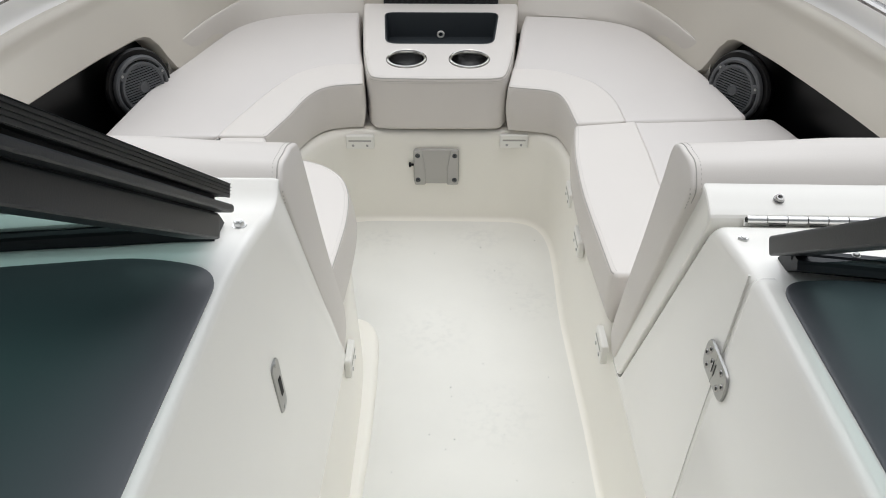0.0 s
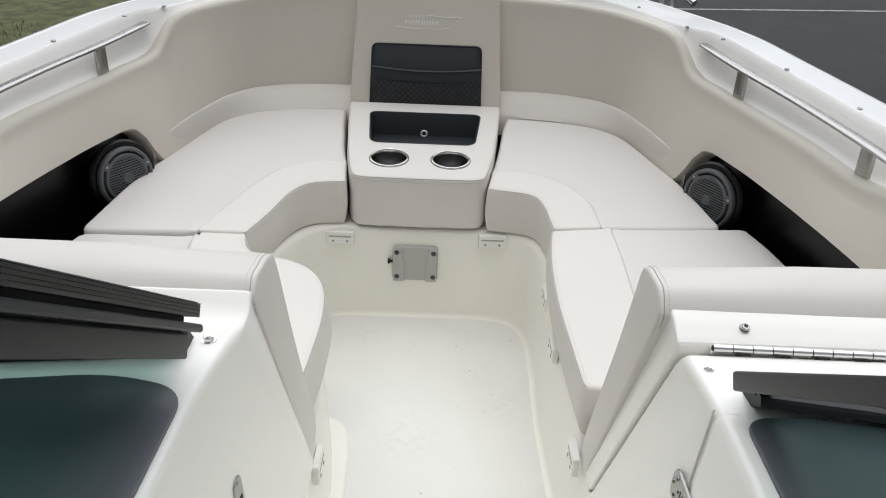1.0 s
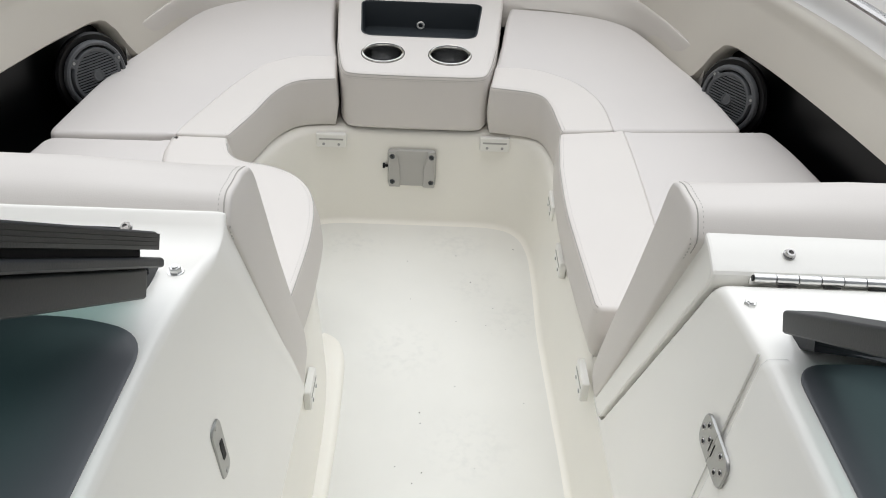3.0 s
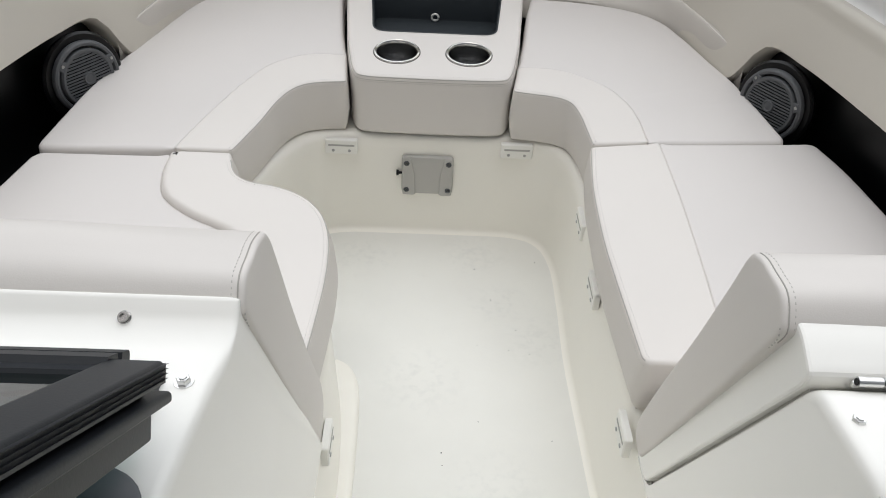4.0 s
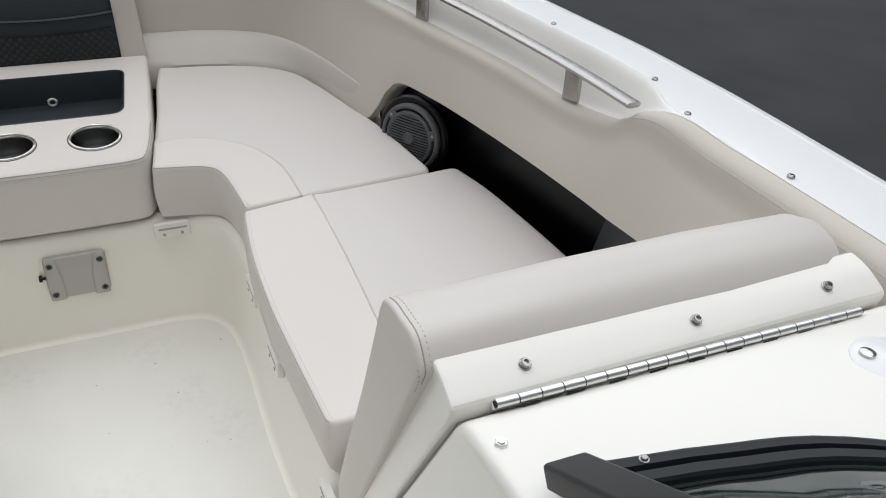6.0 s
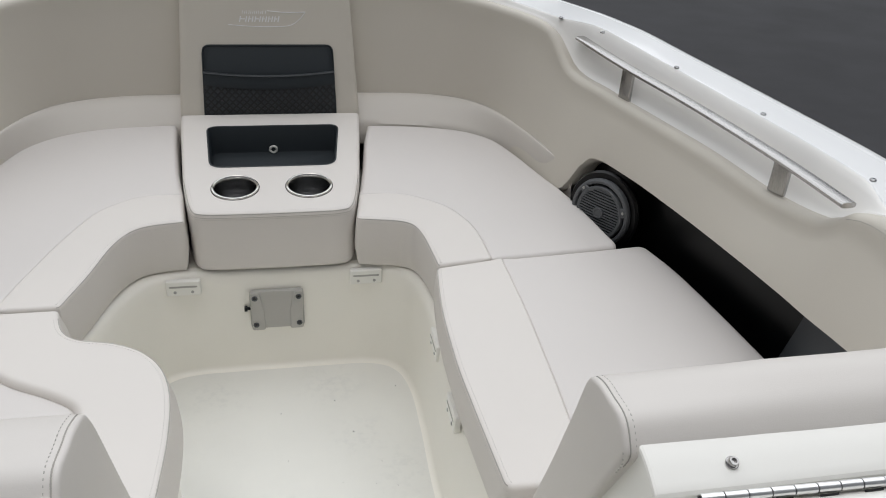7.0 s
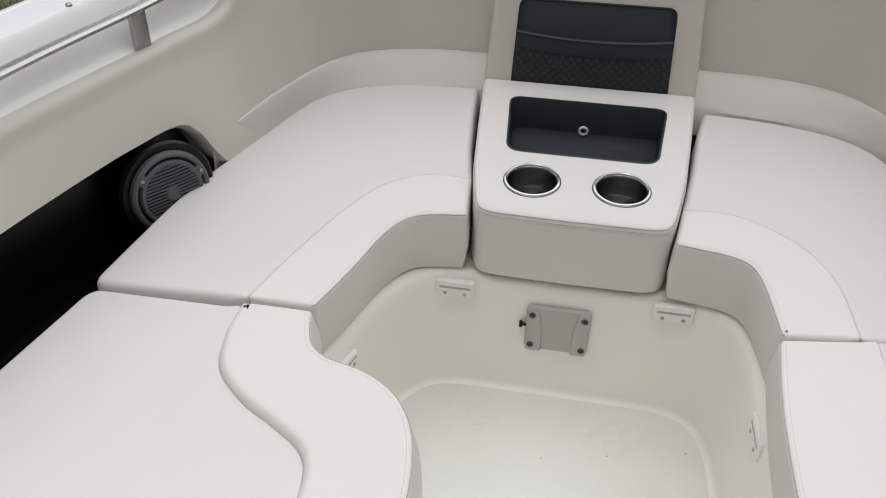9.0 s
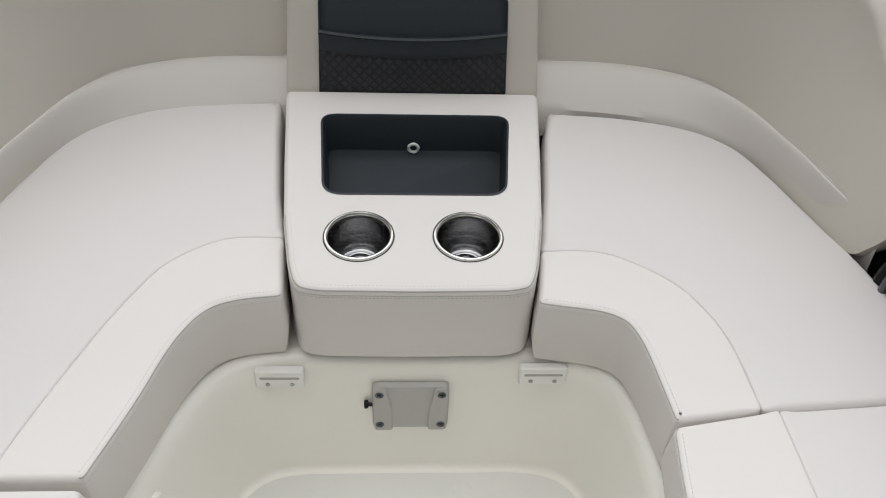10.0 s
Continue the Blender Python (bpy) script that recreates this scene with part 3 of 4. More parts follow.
R_SEAM = [(0.155, 1.791), (0.214, 1.793), (0.262, 1.779), (0.324, 1.731), (0.356, 1.675), (0.371, 1.612), (0.375, 1.527)]
R_FRONT = spline([(0.140, 1.694), (0.180, 1.687), (0.216, 1.680), (0.246, 1.664), (0.260, 1.624), (0.267, 1.566), (0.271, 1.512)])
cushion("cream vinyl forward seat cushion with stitched front bolster", [
    ("bolster", R_FRONT + spline(R_SEAM[::-1]), SEAT + 0.0015, 0.50),
    ("insert", spline(R_SEAM) + spline([(0.50, 1.537), (0.628, 1.550)]) + spline([(0.635, 1.565), (0.600, 1.755), (0.576, 1.835), (0.554, 1.902), (0.530, 1.968), (0.495, 2.037), (0.430, 2.085), (0.325, 2.113), (0.206, 2.124)]) + [Vector((0.192, 2.05)), Vector((0.176, 1.92))], SEAT, 0.45)],
    R_SEAM, front=[R_FRONT[::-1]])
RA_SEAM = [(0.394, 1.528), (0.393, 1.38), (0.388, 1.24), (0.380, 1.10), (0.368, 0.976)]
RA_FRONT = spline([(0.258, 0.985), (0.254, 1.06), (0.250, 1.14), (0.247, 1.23), (0.250, 1.35), (0.257, 1.43), (0.266, 1.50)])
cushion("cream vinyl side seat cushion beside the backrest", [
    ("bolster", RA_FRONT + spline([(0.270, 1.506), (0.394, 1.528)]) + spline(RA_SEAM) + [Vector((0.31, 0.976)), Vector((0.264, 0.976))], SEAT + 0.0015, 0.5),
    ("insert", spline(RA_SEAM[::-1]) + spline([(0.394, 1.529), (0.55, 1.541), (0.676, 1.553)]) + spline([(0.688, 1.545), (0.708, 1.46), (0.722, 1.35), (0.733, 1.228), (0.752, 0.976)]), SEAT - 0.001, 0.45)],
    RA_SEAM, front=[RA_FRONT], under=0.014)
L_SEAM = [(-0.195, 1.816), (-0.250, 1.817), (-0.290, 1.806), (-0.340, 1.766), (-0.370, 1.712), (-0.393, 1.655), (-0.425, 1.556), (-0.451, 1.444)]
L_FRONT = spline([(-0.352, 1.444), (-0.328, 1.53), (-0.304, 1.625), (-0.275, 1.680), (-0.24, 1.698), (-0.184, 1.706)])
cushion("cream vinyl forward seat cushion with stitched front bolster", [
    ("bolster", L_FRONT + spline(L_SEAM), SEAT + 0.0015, 0.50),
    ("insert", spline(L_SEAM[::-1]) + [Vector((-0.213, 1.92)), Vector((-0.228, 2.05))] + spline([(-0.235, 2.146), (-0.385, 2.132), (-0.480, 2.101), (-0.543, 2.045), (-0.583, 1.955), (-0.627, 1.812), (-0.648, 1.735), (-0.672, 1.60), (-0.682, 1.45)]) + [Vector((-0.676, 1.434))], SEAT, 0.45)],
    L_SEAM, front=[L_FRONT[::-1]])
S_CURVE = [(-0.452, 1.430), (-0.449, 1.37), (-0.430, 1.305), (-0.380, 1.257), (-0.330, 1.228), (-0.285, 1.195), (-0.270, 1.15), (-0.270, 1.08), (-0.272, 0.93)]
LA_FRONT = spline([(-0.160, 0.93), (-0.154, 1.04), (-0.152, 1.12), (-0.158, 1.20), (-0.176, 1.262), (-0.21, 1.307), (-0.255, 1.333), (-0.304, 1.346), (-0.330, 1.368), (-0.342, 1.40), (-0.350, 1.430)])
cushion("cream vinyl side seat cushion with a curved S-shaped bolster", [
    ("bolster", spline(S_CURVE) + LA_FRONT, SEAT + 0.007, 1.5),
    ("insert", spline(S_CURVE[::-1]) + [Vector((-0.668, 1.426))] + spline([(-0.680, 1.41), (-0.718, 1.121), (-0.745, 0.92)]), SEAT - 0.003, 0.3)],
    S_CURVE, front=[LA_FRONT[::-1][2:]], bulge=0.009, under=0.004)


# ---- middle console of the seat ----
def console_top(y):
    return 0.898 + (y - 1.70) * (0.937 - 0.898) / 0.43


def hollow_top(line, holes, place, bm):
    """A flat cap over an outline with holes in it; gives the hole edges."""
    loops = []
    for q in [line] + holes:
        vs = [bm.verts.new(place(p.x, p.y)) for p in q]
        es = [bm.edges.new((vs[i - 1], vs[i])) for i in range(len(vs))]
        loops.append((vs, es))
    bmesh.ops.triangle_fill(bm, use_beauty=True, use_dissolve=False, edges=[e for _, es in loops for e in es])
    return [vs for vs, _ in loops]


box = thing("bow_console", "cream vinyl padded console with cup holders and a charcoal tray", "console")
half = [(0.2065, 2.135), (0.191, 1.965), (0.177, 1.826), (0.164, 1.750), (0.157, 1.722)]
outline = soften([Vector((-x + XC, y)) for x, y in half] + [Vector((XC - 0.148, 1.703)), Vector((XC - 0.12, 1.697)), Vector((XC, 1.695)), Vector((XC + 0.12, 1.697)), Vector((XC + 0.148, 1.703))] + [Vector((x + XC, y)) for x, y in half[::-1]], 0.006, 3)
TRAY = rounded([(-0.160, 2.066, 0.022), (-0.144, 1.880, 0.026), (0.112, 1.880, 0.026), (0.131, 2.066, 0.022)], 0.02, 6)
CUPS = [(-0.0915, 1.794), (0.0545, 1.794)]
circles = [[Vector((cx + 0.043 * math.cos(2 * math.pi * i / 32), cy + 0.043 * math.sin(2 * math.pi * i / 32))) for i in range(32)] for cx, cy in CUPS]
bm = bmesh.new()
line = clean(outline)
rr = 0.008
rings = [(0.006, 0.0), (0, 0.06)] + [(d, 1.0 - (rr - h) / 0.118) for d, h in roll(rr, rr, 5)[:-1]]
loops = []
for d, h in rings:
    loops.append([bm.verts.new((q.x, q.y, 0.772 + h * (console_top(q.y) - 0.772))) for q in (inset_ring(line, d) if d else line)])
k = len(line)
for a, b in zip(loops, loops[1:]):
    for i in range(k):
        bm.faces.new((a[i], a[(i + 1) % k], b[(i + 1) % k], b[i]))
hollow_top(inset_ring(line, rr), [TRAY] + circles, lambda x, y: (x, y, console_top(y)), bm)
bmesh.ops.remove_doubles(bm, verts=bm.verts[:], dist=0.0003)
part("body", bm, VINYL, box)
# piping and stitches along the front edge
front = [q for q in inset_ring(line, 0.0022)]
edge = [q for q in front if q.y < 1.84]
edge = sorted(edge, key=lambda q: math.atan2(q.x - XC, -(q.y - 1.95)))
seam(box, [(q.x, q.y, console_top(q.y) - 0.0022) for q in edge], 0.0009)
edge2 = sorted([q for q in inset_ring(line, 0.0095) if q.y < 1.84], key=lambda q: math.atan2(q.x - XC, -(q.y - 1.95)))
stitches(box, [(q.x, q.y, console_top(q.y) - 0.0003) for q in edge2], size=(0.0028, 0.0011, 0.0006), mat=PRICK)
edge3 = sorted([q for q in line if q.y < 1.84], key=lambda q: math.atan2(q.x - XC, -(q.y - 1.95)))
seam(box, [(q.x, q.y, console_top(q.y) - 0.0080) for q in edge3], 0.0004)
stitches(box, [(q.x, q.y, console_top(q.y) - 0.0120) for q in edge3], size=(0.0026, 0.0010, 0.0006), mat=PRICK)
# tray: a charcoal well with a sloping rim
depth = 0.062
bm = bmesh.new()
wells = []
for d, z in ((-0.003, 0.0008), (0.0, 0.0014), (0.003, -0.003), (0.004, -depth + 0.004), (0.0055, -depth + 0.001), (0.009, -depth)):
    wells.append([bm.verts.new((q.x, q.y, console_top(q.y) + z)) for q in inset_ring(clean(TRAY), d)])
k = len(wells[0])
for a, b in zip(wells, wells[1:]):
    for i in range(k):
        bm.faces.new((a[i], a[(i + 1) % k], b[(i + 1) % k], b[i]))
bm.faces.new(wells[-1])
tray = part("tray", bm, CHAR, box, "charcoal vinyl lined storage tray")
ring = [(-0.017 + 0.0078 * math.cos(a), 2.055, 0.8785 + 0.0075 * math.sin(a)) for a in (2 * math.pi * i / 20 for i in range(21))]
part("loop", tube(ring, 0.0026, 8), CREAMP, tray, "small white plastic loop")
# cup holders
for cx, cy in CUPS:
    m = Matrix.Translation((cx, cy, console_top(cy))) @ Matrix.Rotation(math.atan2(0.044, 0.43), 4, "X")
    cup = part("cup_holder", turned([(0.0465, -0.001), (0.0467, 0.0015), (0.0455, 0.0035), (0.0435, 0.0042), (0.0415, 0.0030), (0.0402, 0.0), (0.0396, -0.004)], m, 40), STEEL, box, "polished steel cup holder")
    bowl = [(0.0396, -0.0035), (0.0390, -0.012), (0.0380, -0.022), (0.0362, -0.030), (0.0350, -0.034), (0.0344, -0.038), (0.0330, -0.048), (0.0318, -0.053), (0.0290, -0.0555), (0.0240, -0.0560), (0.0232, -0.0535), (0.0215, -0.0525), (0.0200, -0.0532), (0.0190, -0.0575), (0.011, -0.0585), (0.0100, -0.0565), (0.008, -0.0560), (0.0, -0.0560)]
    part("bowl", turned(bowl, m, 48), BOWL, cup, "polished steel bowl, inner shade put into its colour")
    part("dark_band", turned([(0.0478, -0.001), (0.0478, 0.0008), (0.0462, 0.0012), (0.0462, -0.001)], m, 40), DARK, cup, "thin dark ring")

# ---- middle back pad with a mesh pocket ----
def pad_y(z):
    return 2.138 + (z - 0.93) * 0.26


pad = thing("center_backrest", "tan vinyl middle backrest with a charcoal mesh pocket", "backrest")
line = rounded([(-0.2085, 0.915, 0.01), (0.2085, 0.915, 0.01), (0.187, 1.245, 0.03), (-0.187, 1.245, 0.03)], 0.02)
part("cushion", solid(soften(line, 0.008, 2), [(0.004, 0), (0, 0.004)] + roll(0.012, 0.055, 5), lambda u, v, w: (u + XC, pad_y(v) + 0.055 - w, v)), TAN, pad)


def on_pad(u, z, out=0.0):
    return Vector((u + XC, pad_y(z) - out, z))


PU = 0.149
recess = rounded([(-PU - 0.002, 0.925, 0.004), (PU + 0.002, 0.925, 0.004), (PU - 0.002, 1.086, 0.016), (-PU + 0.002, 1.086, 0.016)], 0.01, 5)
pocket = part("pocket_back", solid(recess, [(0, 0), (0, 0.0015), (0.002, 0.003)], lambda u, v, w: on_pad(u, v, w - 0.0005)), CHAR, pad, "charcoal vinyl pocket panel")
part("border", tube([on_pad(q.x, q.y, 0.002) for q in recess + recess[:1]], 0.0022, 6), CHAR, pocket)


def sag(u):
    return -0.008 * (1 - (u / PU) ** 2)


rows = []
for i in range(25):
    u = -PU + 2 * PU * i / 24
    bulge = 0.006 + 0.010 * (1 - (u / PU) ** 2)
    rows.append([on_pad(u, 0.926 + (1.006 + sag(u) - 0.926) * t, 0.003 + bulge * math.sin(t * 2.2) ) for t in (0, 0.15, 0.35, 0.6, 0.85, 1.0)])
part("mesh_net", loft(rows), NET, pad, "black elastic mesh net")
rows = []
for i in range(25):
    u = -PU - 0.001 + 2 * (PU + 0.001) * i / 24
    bulge = 0.009 + 0.010 * (1 - (u / PU) ** 2)
    z0, z1 = 1.003 + sag(u), 1.031 + sag(u) * 0.8
    rows.append([on_pad(u, z0, bulge - 0.006), on_pad(u, z0 - 0.001, bulge), on_pad(u, z0 + 0.004, bulge + 0.0025), on_pad(u, (z0 + z1) / 2, bulge + 0.001), on_pad(u, z1 - 0.004, bulge + 0.001), on_pad(u, z1 - 0.002, bulge + 0.0035), on_pad(u, z1 + 0.001, bulge + 0.001), on_pad(u, z1, bulge - 0.006)])
part("pocket_band", loft(rows), CHAR, pad, "stitched charcoal vinyl band")
# maker's mark as plain silver bars and a swept line
def mark(u0, u1, z0, z1, slant=0.25):
    line = [(u0, z0), (u1, z0), (u1 + (z1 - z0) * slant, z1), (u0 + (z1 - z0) * slant, z1)]
    part("mark_bar", solid(line, [(0, 0), (0, 0.0009)], lambda u, v, w: on_pad(u, v, w)), SILVER, pad)


u = -0.062
for w in (0.016, 0.011, 0.013, 0.010, 0.010, 0.011):
    mark(u, u + 0.0024, 1.136, 1.148)
    mark(u + w - 0.0026, u + w, 1.136, 1.148)
    mark(u + 0.0024, u + w - 0.0026, 1.1415, 1.1435)
    u += w + 0.0035
u = -0.055
for w in (0.007, 0.007, 0.006, 0.006, 0.007, 0.008):
    mark(u, u + 0.0015, 1.1535, 1.160)
    mark(u + w - 0.0016, u + w, 1.1535, 1.160)
    u += w + 0.0025
sweep = spline([(-0.086, 1.130), (-0.03, 1.1265), (0.03, 1.1265), (0.058, 1.131), (0.078, 1.146), (0.088, 1.158)], 0.006)
part("mark_line", tube([on_pad(q.x, q.y, 0.0002) for q in sweep], 0.0009, 5), SILVER, pad)
part("mark_line", tube([on_pad(q[0], q[1], 0.0005) for q in ((0.002, 1.160), (0.035, 1.157), (0.072, 1.157), (0.088, 1.158))], 0.0011, 5), SILVER, pad)

# ---- backrest rolls on the walkway sides ----
BACK_PORT = [(0.757, 1.136, 0.003), (0.778, 1.159, 0.02), (0.826, 1.168, 0.018), (0.866, 1.142, 0.03), (0.881, 1.100, 0.03), (0.911, 1.00, 0.05), (0.947, 0.90, 0.05), (0.990, 0.800, 0.03), (0.986, 0.766, 0.012), (0.945, 0.748, 0.02), (0.925, 0.752, 0.006)]
BACK_STARBOARD = [(0.750, 1.142, 0.003), (0.770, 1.166, 0.02), (0.815, 1.177, 0.018), (0.846, 1.154, 0.03), (0.857, 1.110, 0.03), (0.890, 1.00, 0.05), (0.926, 0.90, 0.05), (0.958, 0.800, 0.03), (0.960, 0.770, 0.012), (0.938, 0.755, 0.02), (0.916, 0.760, 0.006)]


def backrest(profile, x0, x1, lean):
    ob = thing("backrest", "cream vinyl bolster backrest leaning on the console", "backrest", "aft backrests")
    line = soften(rounded(profile, 0.02), 0.006, 1)
    w = abs(x1 - x0)
    s = 1 if x1 > x0 else -1
    edge = Vector(profile[0][:2]), Vector(profile[3][:2])

    def put(u, v, h):
        down = 0.0
        if edge[0].x < u < edge[1].x:
            chord = edge[0].y + (edge[1].y - edge[0].y) * (u - edge[0].x) / (edge[1].x - edge[0].x)
            down += max(v - chord, 0) * 0.46 * (1 - ease(h / 0.20)) * ease((u - edge[0].x - 0.012) / 0.05)
        return Vector((x0 + s * h + lean * (v - 1.138), u, v - down))

    rings = [(0.006, 0), (0.0028, 0.0006), (0.0008, 0.0020), (0, 0.0045), (0.0003, 0.0065), (-0.0002, 0.0085), (-0.0008, 0.018), (-0.001, 0.05), (-0.0015, 0.09), (-0.0015, 0.13), (-0.002, 0.17), (-0.002, w * 0.5), (-0.003, w * 0.65), (0, w - 0.04), (0.010, w - 0.012), (0.030, w)]
    part("cushion", solid(line, rings, put), VINYL, ob)
    run = sorted((q for q in line if q.y > 1.0), key=lambda q: math.atan2(q.y - 0.95, q.x - 0.87))
    run = [q for q in run if edge[0].x + 0.002 < q.x < edge[1].x - 0.004 and q.y > 1.12]
    seam(ob, [put(q.x, q.y, 0.0065) + Vector((0, 0, 0.0001)) for q in run], 0.0007)
    stitches(ob, [put(q.x, q.y, 0.0118) + Vector((0, 0, 0.0004)) for q in run], gap=0.0054, size=(0.0022, 0.0010, 0.0006), mat=PRICK)
    stitches(ob, [put(q.x, q.y, 0.0010) + Vector((0, 0, -0.0062)) for q in run], gap=0.0054, size=(0.0022, 0.0014, 0.0012), mat=PRICK)
    return ob


backrest(BACK_PORT, -0.163, -0.80, -0.05)
backrest(BACK_STARBOARD, 0.276, 0.765, 0.03)


# ---- side consoles ----
def side_console(name, label, line, x0, x1, lean, mat, flare=0.0):
    s = 1 if x1 > x0 else -1
    w = abs(x1 - x0)

    def weight(q):
        return ease((q.y - 1.06) / 0.06) * (1.0 - 0.75 * ease((q.x - 0.700) / 0.04))

    r = 0.010
    rings = [(r - r * math.sin(radians(a)), r - r * math.cos(radians(a))) for a in (0, 18, 36, 54, 72, 90)] + [(0, w)]
    return tagged(part(name, solid(rounded(line, 0.02), rings, lambda u, v, h: (x0 + s * (h + flare * min(max(0.75 - u, 0), 0.3)) + lean * (v - 1.138), u, v), weight=weight), mat), label, "console", kind="structure")


port = side_console("console_port", "white gelcoat port console with a flat dash top", [(-1.2, 0.746, 0.001), (-1.2, 1.15, 0.02), (0.60, 1.150, 0.1), (0.675, 1.141, 0.03), (0.722, 1.130, 0.02), (0.744, 1.133, 0.012), (0.764, 1.150, 0.006), (0.9335, 0.746, 0.001)], -0.167, -0.86, -0.064, CREAM, 0.042)
starboard = side_console("console_starboard", "white gelcoat starboard console with a flat dash top", [(-1.2, 0.746, 0.001), (-1.2, 1.15, 0.02), (0.60, 1.146, 0.1), (0.698, 1.131, 0.010), (0.7115, 1.118, 0.010), (0.879, 0.752, 0.02), (0.9335, 0.746, 0.001)], 0.292, 0.86, 0.062, CREAM)

hatch = thing("console_hatch", "white gelcoat hinged hatch frame behind the backrest", "hatch")
part("frame", solid(soften(rounded([(0.7140, 1.118, 0.002), (0.7110, 1.134, 0.005), (0.722, 1.139, 0.01), (0.740, 1.147, 0.01), (0.766, 1.151, 0.005), (0.936, 0.752, 0.003), (0.8855, 0.754, 0.010)], 0.01), 0.004, 1), [(0.003, 0), (0.0009, 0.0009), (0, 0.003), (0, 0.475)], lambda u, v, h: (0.289 + h + 0.060 * (v - 1.138), u, v)), CREAM, hatch, sharp=20)
# strip added in the slot, its grey giving the joint's shade
part("joint_shade", solid([(0.704, 1.110), (0.724, 1.114), (0.8935, 0.756), (0.872, 0.754)], [(0, 0), (0, 0.44)], lambda u, v, h: (0.2985 + h + 0.058 * (v - 1.138), u, v)), SLOTSHADE, hatch, "grey strip standing in for shade in the joint")


# ---- small fittings ----
def bolt(x, y, z, tilt=0.0, name="cap_bolt", parent=None):
    ob = thing(name, "small steel cap bolt with a washer", "bolt", "cap bolts")
    m = pose(x, y, z, tilt) @ Matrix.Scale(0.86, 4)
    part("washer", turned([(0.0, 0.0), (0.0066, 0.0), (0.0066, 0.0012), (0.0058, 0.0020), (0.0, 0.0020)], m, 20), BRUSHED, ob)
    part("head", turned([(0.0050, 0.0015), (0.0051, 0.0052), (0.0044, 0.0062), (0.0028, 0.0062), (0.0026, 0.0032), (0.0, 0.0032)], m, 18), BRUSHED, ob)
    return ob


for x in (0.363, 0.540, 0.700):
    bolt(x, 0.731, 1.1435, 24)
for x in (-0.258, -0.471, -0.690):
    bolt(x, 0.7475, 1.1362, 38)


def nut(x, y, z):
    ob = thing("dome_nut", "steel hex nut on the dash", "nut", "dash nuts")
    part("washer", turned([(0.0, 0.0), (0.0082, 0.0), (0.0078, 0.0012), (0.0, 0.0012)], pose(x, y, z) @ Matrix.Scale(0.92, 4), 18), HINGE, ob)
    part("nut", turned([(0.0060, 0.001), (0.0060, 0.005), (0.0052, 0.0062), (0.0036, 0.0062), (0.0034, 0.0078), (0.0, 0.0082)], pose(x, y, z) @ Matrix.Scale(0.92, 4), 6), HINGE, ob)


nut(-0.191, 0.676, 1.1405)
nut(0.308, 0.6645, 1.1335)

# piano hinge along the hatch
hinge = thing("piano_hinge", "long polished steel piano hinge along the console hatch", "hinge")
part("leaf", block((0.39, 0.004, 0.006), 0.001, pose(0.518, 0.7055, 1.1250, 0, 0, -1.1)), HINGE, hinge)
for i in range(19):
    x = 0.324 + 0.0205 * i
    y = 0.7055 - 0.0205 * i * 0.02
    w = 0.0195
    bmk = tube([(x, y, 1.1345), (x + 0.0006, y, 1.1345), (x + w - 0.0006, y - 0.0004, 1.1345), (x + w, y - 0.0004, 1.1345)], 0.0043, 14)
    part("knuckle", bmk, HINGE, hinge)
    if i % 2:
        part("slit", block((w - 0.002, 0.0016, 0.0014), 0.0004, pose(x + w / 2, y - 0.0050, 1.1300)), DARK, hinge)
part("pin", tube([(0.323, 0.7055, 1.1345), (0.715, 0.6977, 1.1345)], 0.0030, 8), DARK, hinge)

# latch plate in the port wall and butterfly hinge on the starboard wall
latch = thing("latch_plate", "oval steel latch keeper let into the console wall", "latch")
mw = Matrix(((0.064, 0.042, 1, -0.1614), (0, 1, 0, 0.6245), (-1, 0, 0.06, 0.973), (0, 0, 0, 1)))
ov = rounded([(-0.034, -0.012, 0.011), (0.034, -0.012, 0.011), (0.034, 0.012, 0.011), (-0.034, 0.012, 0.011)], 0.01, 5)
part("plate", solid(ov, [(0, 0), (0, 0.001), (0.001, 0.002)], lambda u, v, w: mw @ Vector((u, v, w))), DULL, latch)
part("slot", solid(rounded([(-0.010, -0.002), (0.014, -0.002), (0.014, 0.006), (-0.010, 0.006)], 0.002, 3), [(0, 0.0015), (0, 0.0024)], lambda u, v, w: mw @ Vector((u, v, w))), DARK, latch)
for u in (-0.029, 0.029):
    part("screw", turned([(0.0, 0.0030), (0.003, 0.0026), (0.0034, 0.0015)], mw @ Matrix.Translation((u, 0, 0)), 12), DULL, latch)

strike = thing("door_hinge", "steel butterfly hinge on the console door edge", "hinge")
ms = Matrix(((0, 0.062, -1, 0.2824), (1, 0, 0, 0.592), (0, 1, 0, 1.031), (0, 0, 0, 1)))
ov = rounded([(-0.033, -0.018, 0.014), (0.033, -0.018, 0.014), (0.033, 0.018, 0.014), (-0.033, 0.018, 0.014)], 0.01, 5)
part("leaf", solid(ov, [(0, 0), (0, 0.0016), (0.0008, 0.0026)], lambda u, v, w: ms @ Vector((u, v, w))), DULL, strike)
part("barrel", tube([ms @ Vector((0.002, -0.0175, 0.0012)), ms @ Vector((0.002, 0.0175, 0.0012))], 0.0018, 10), DULL, strike)
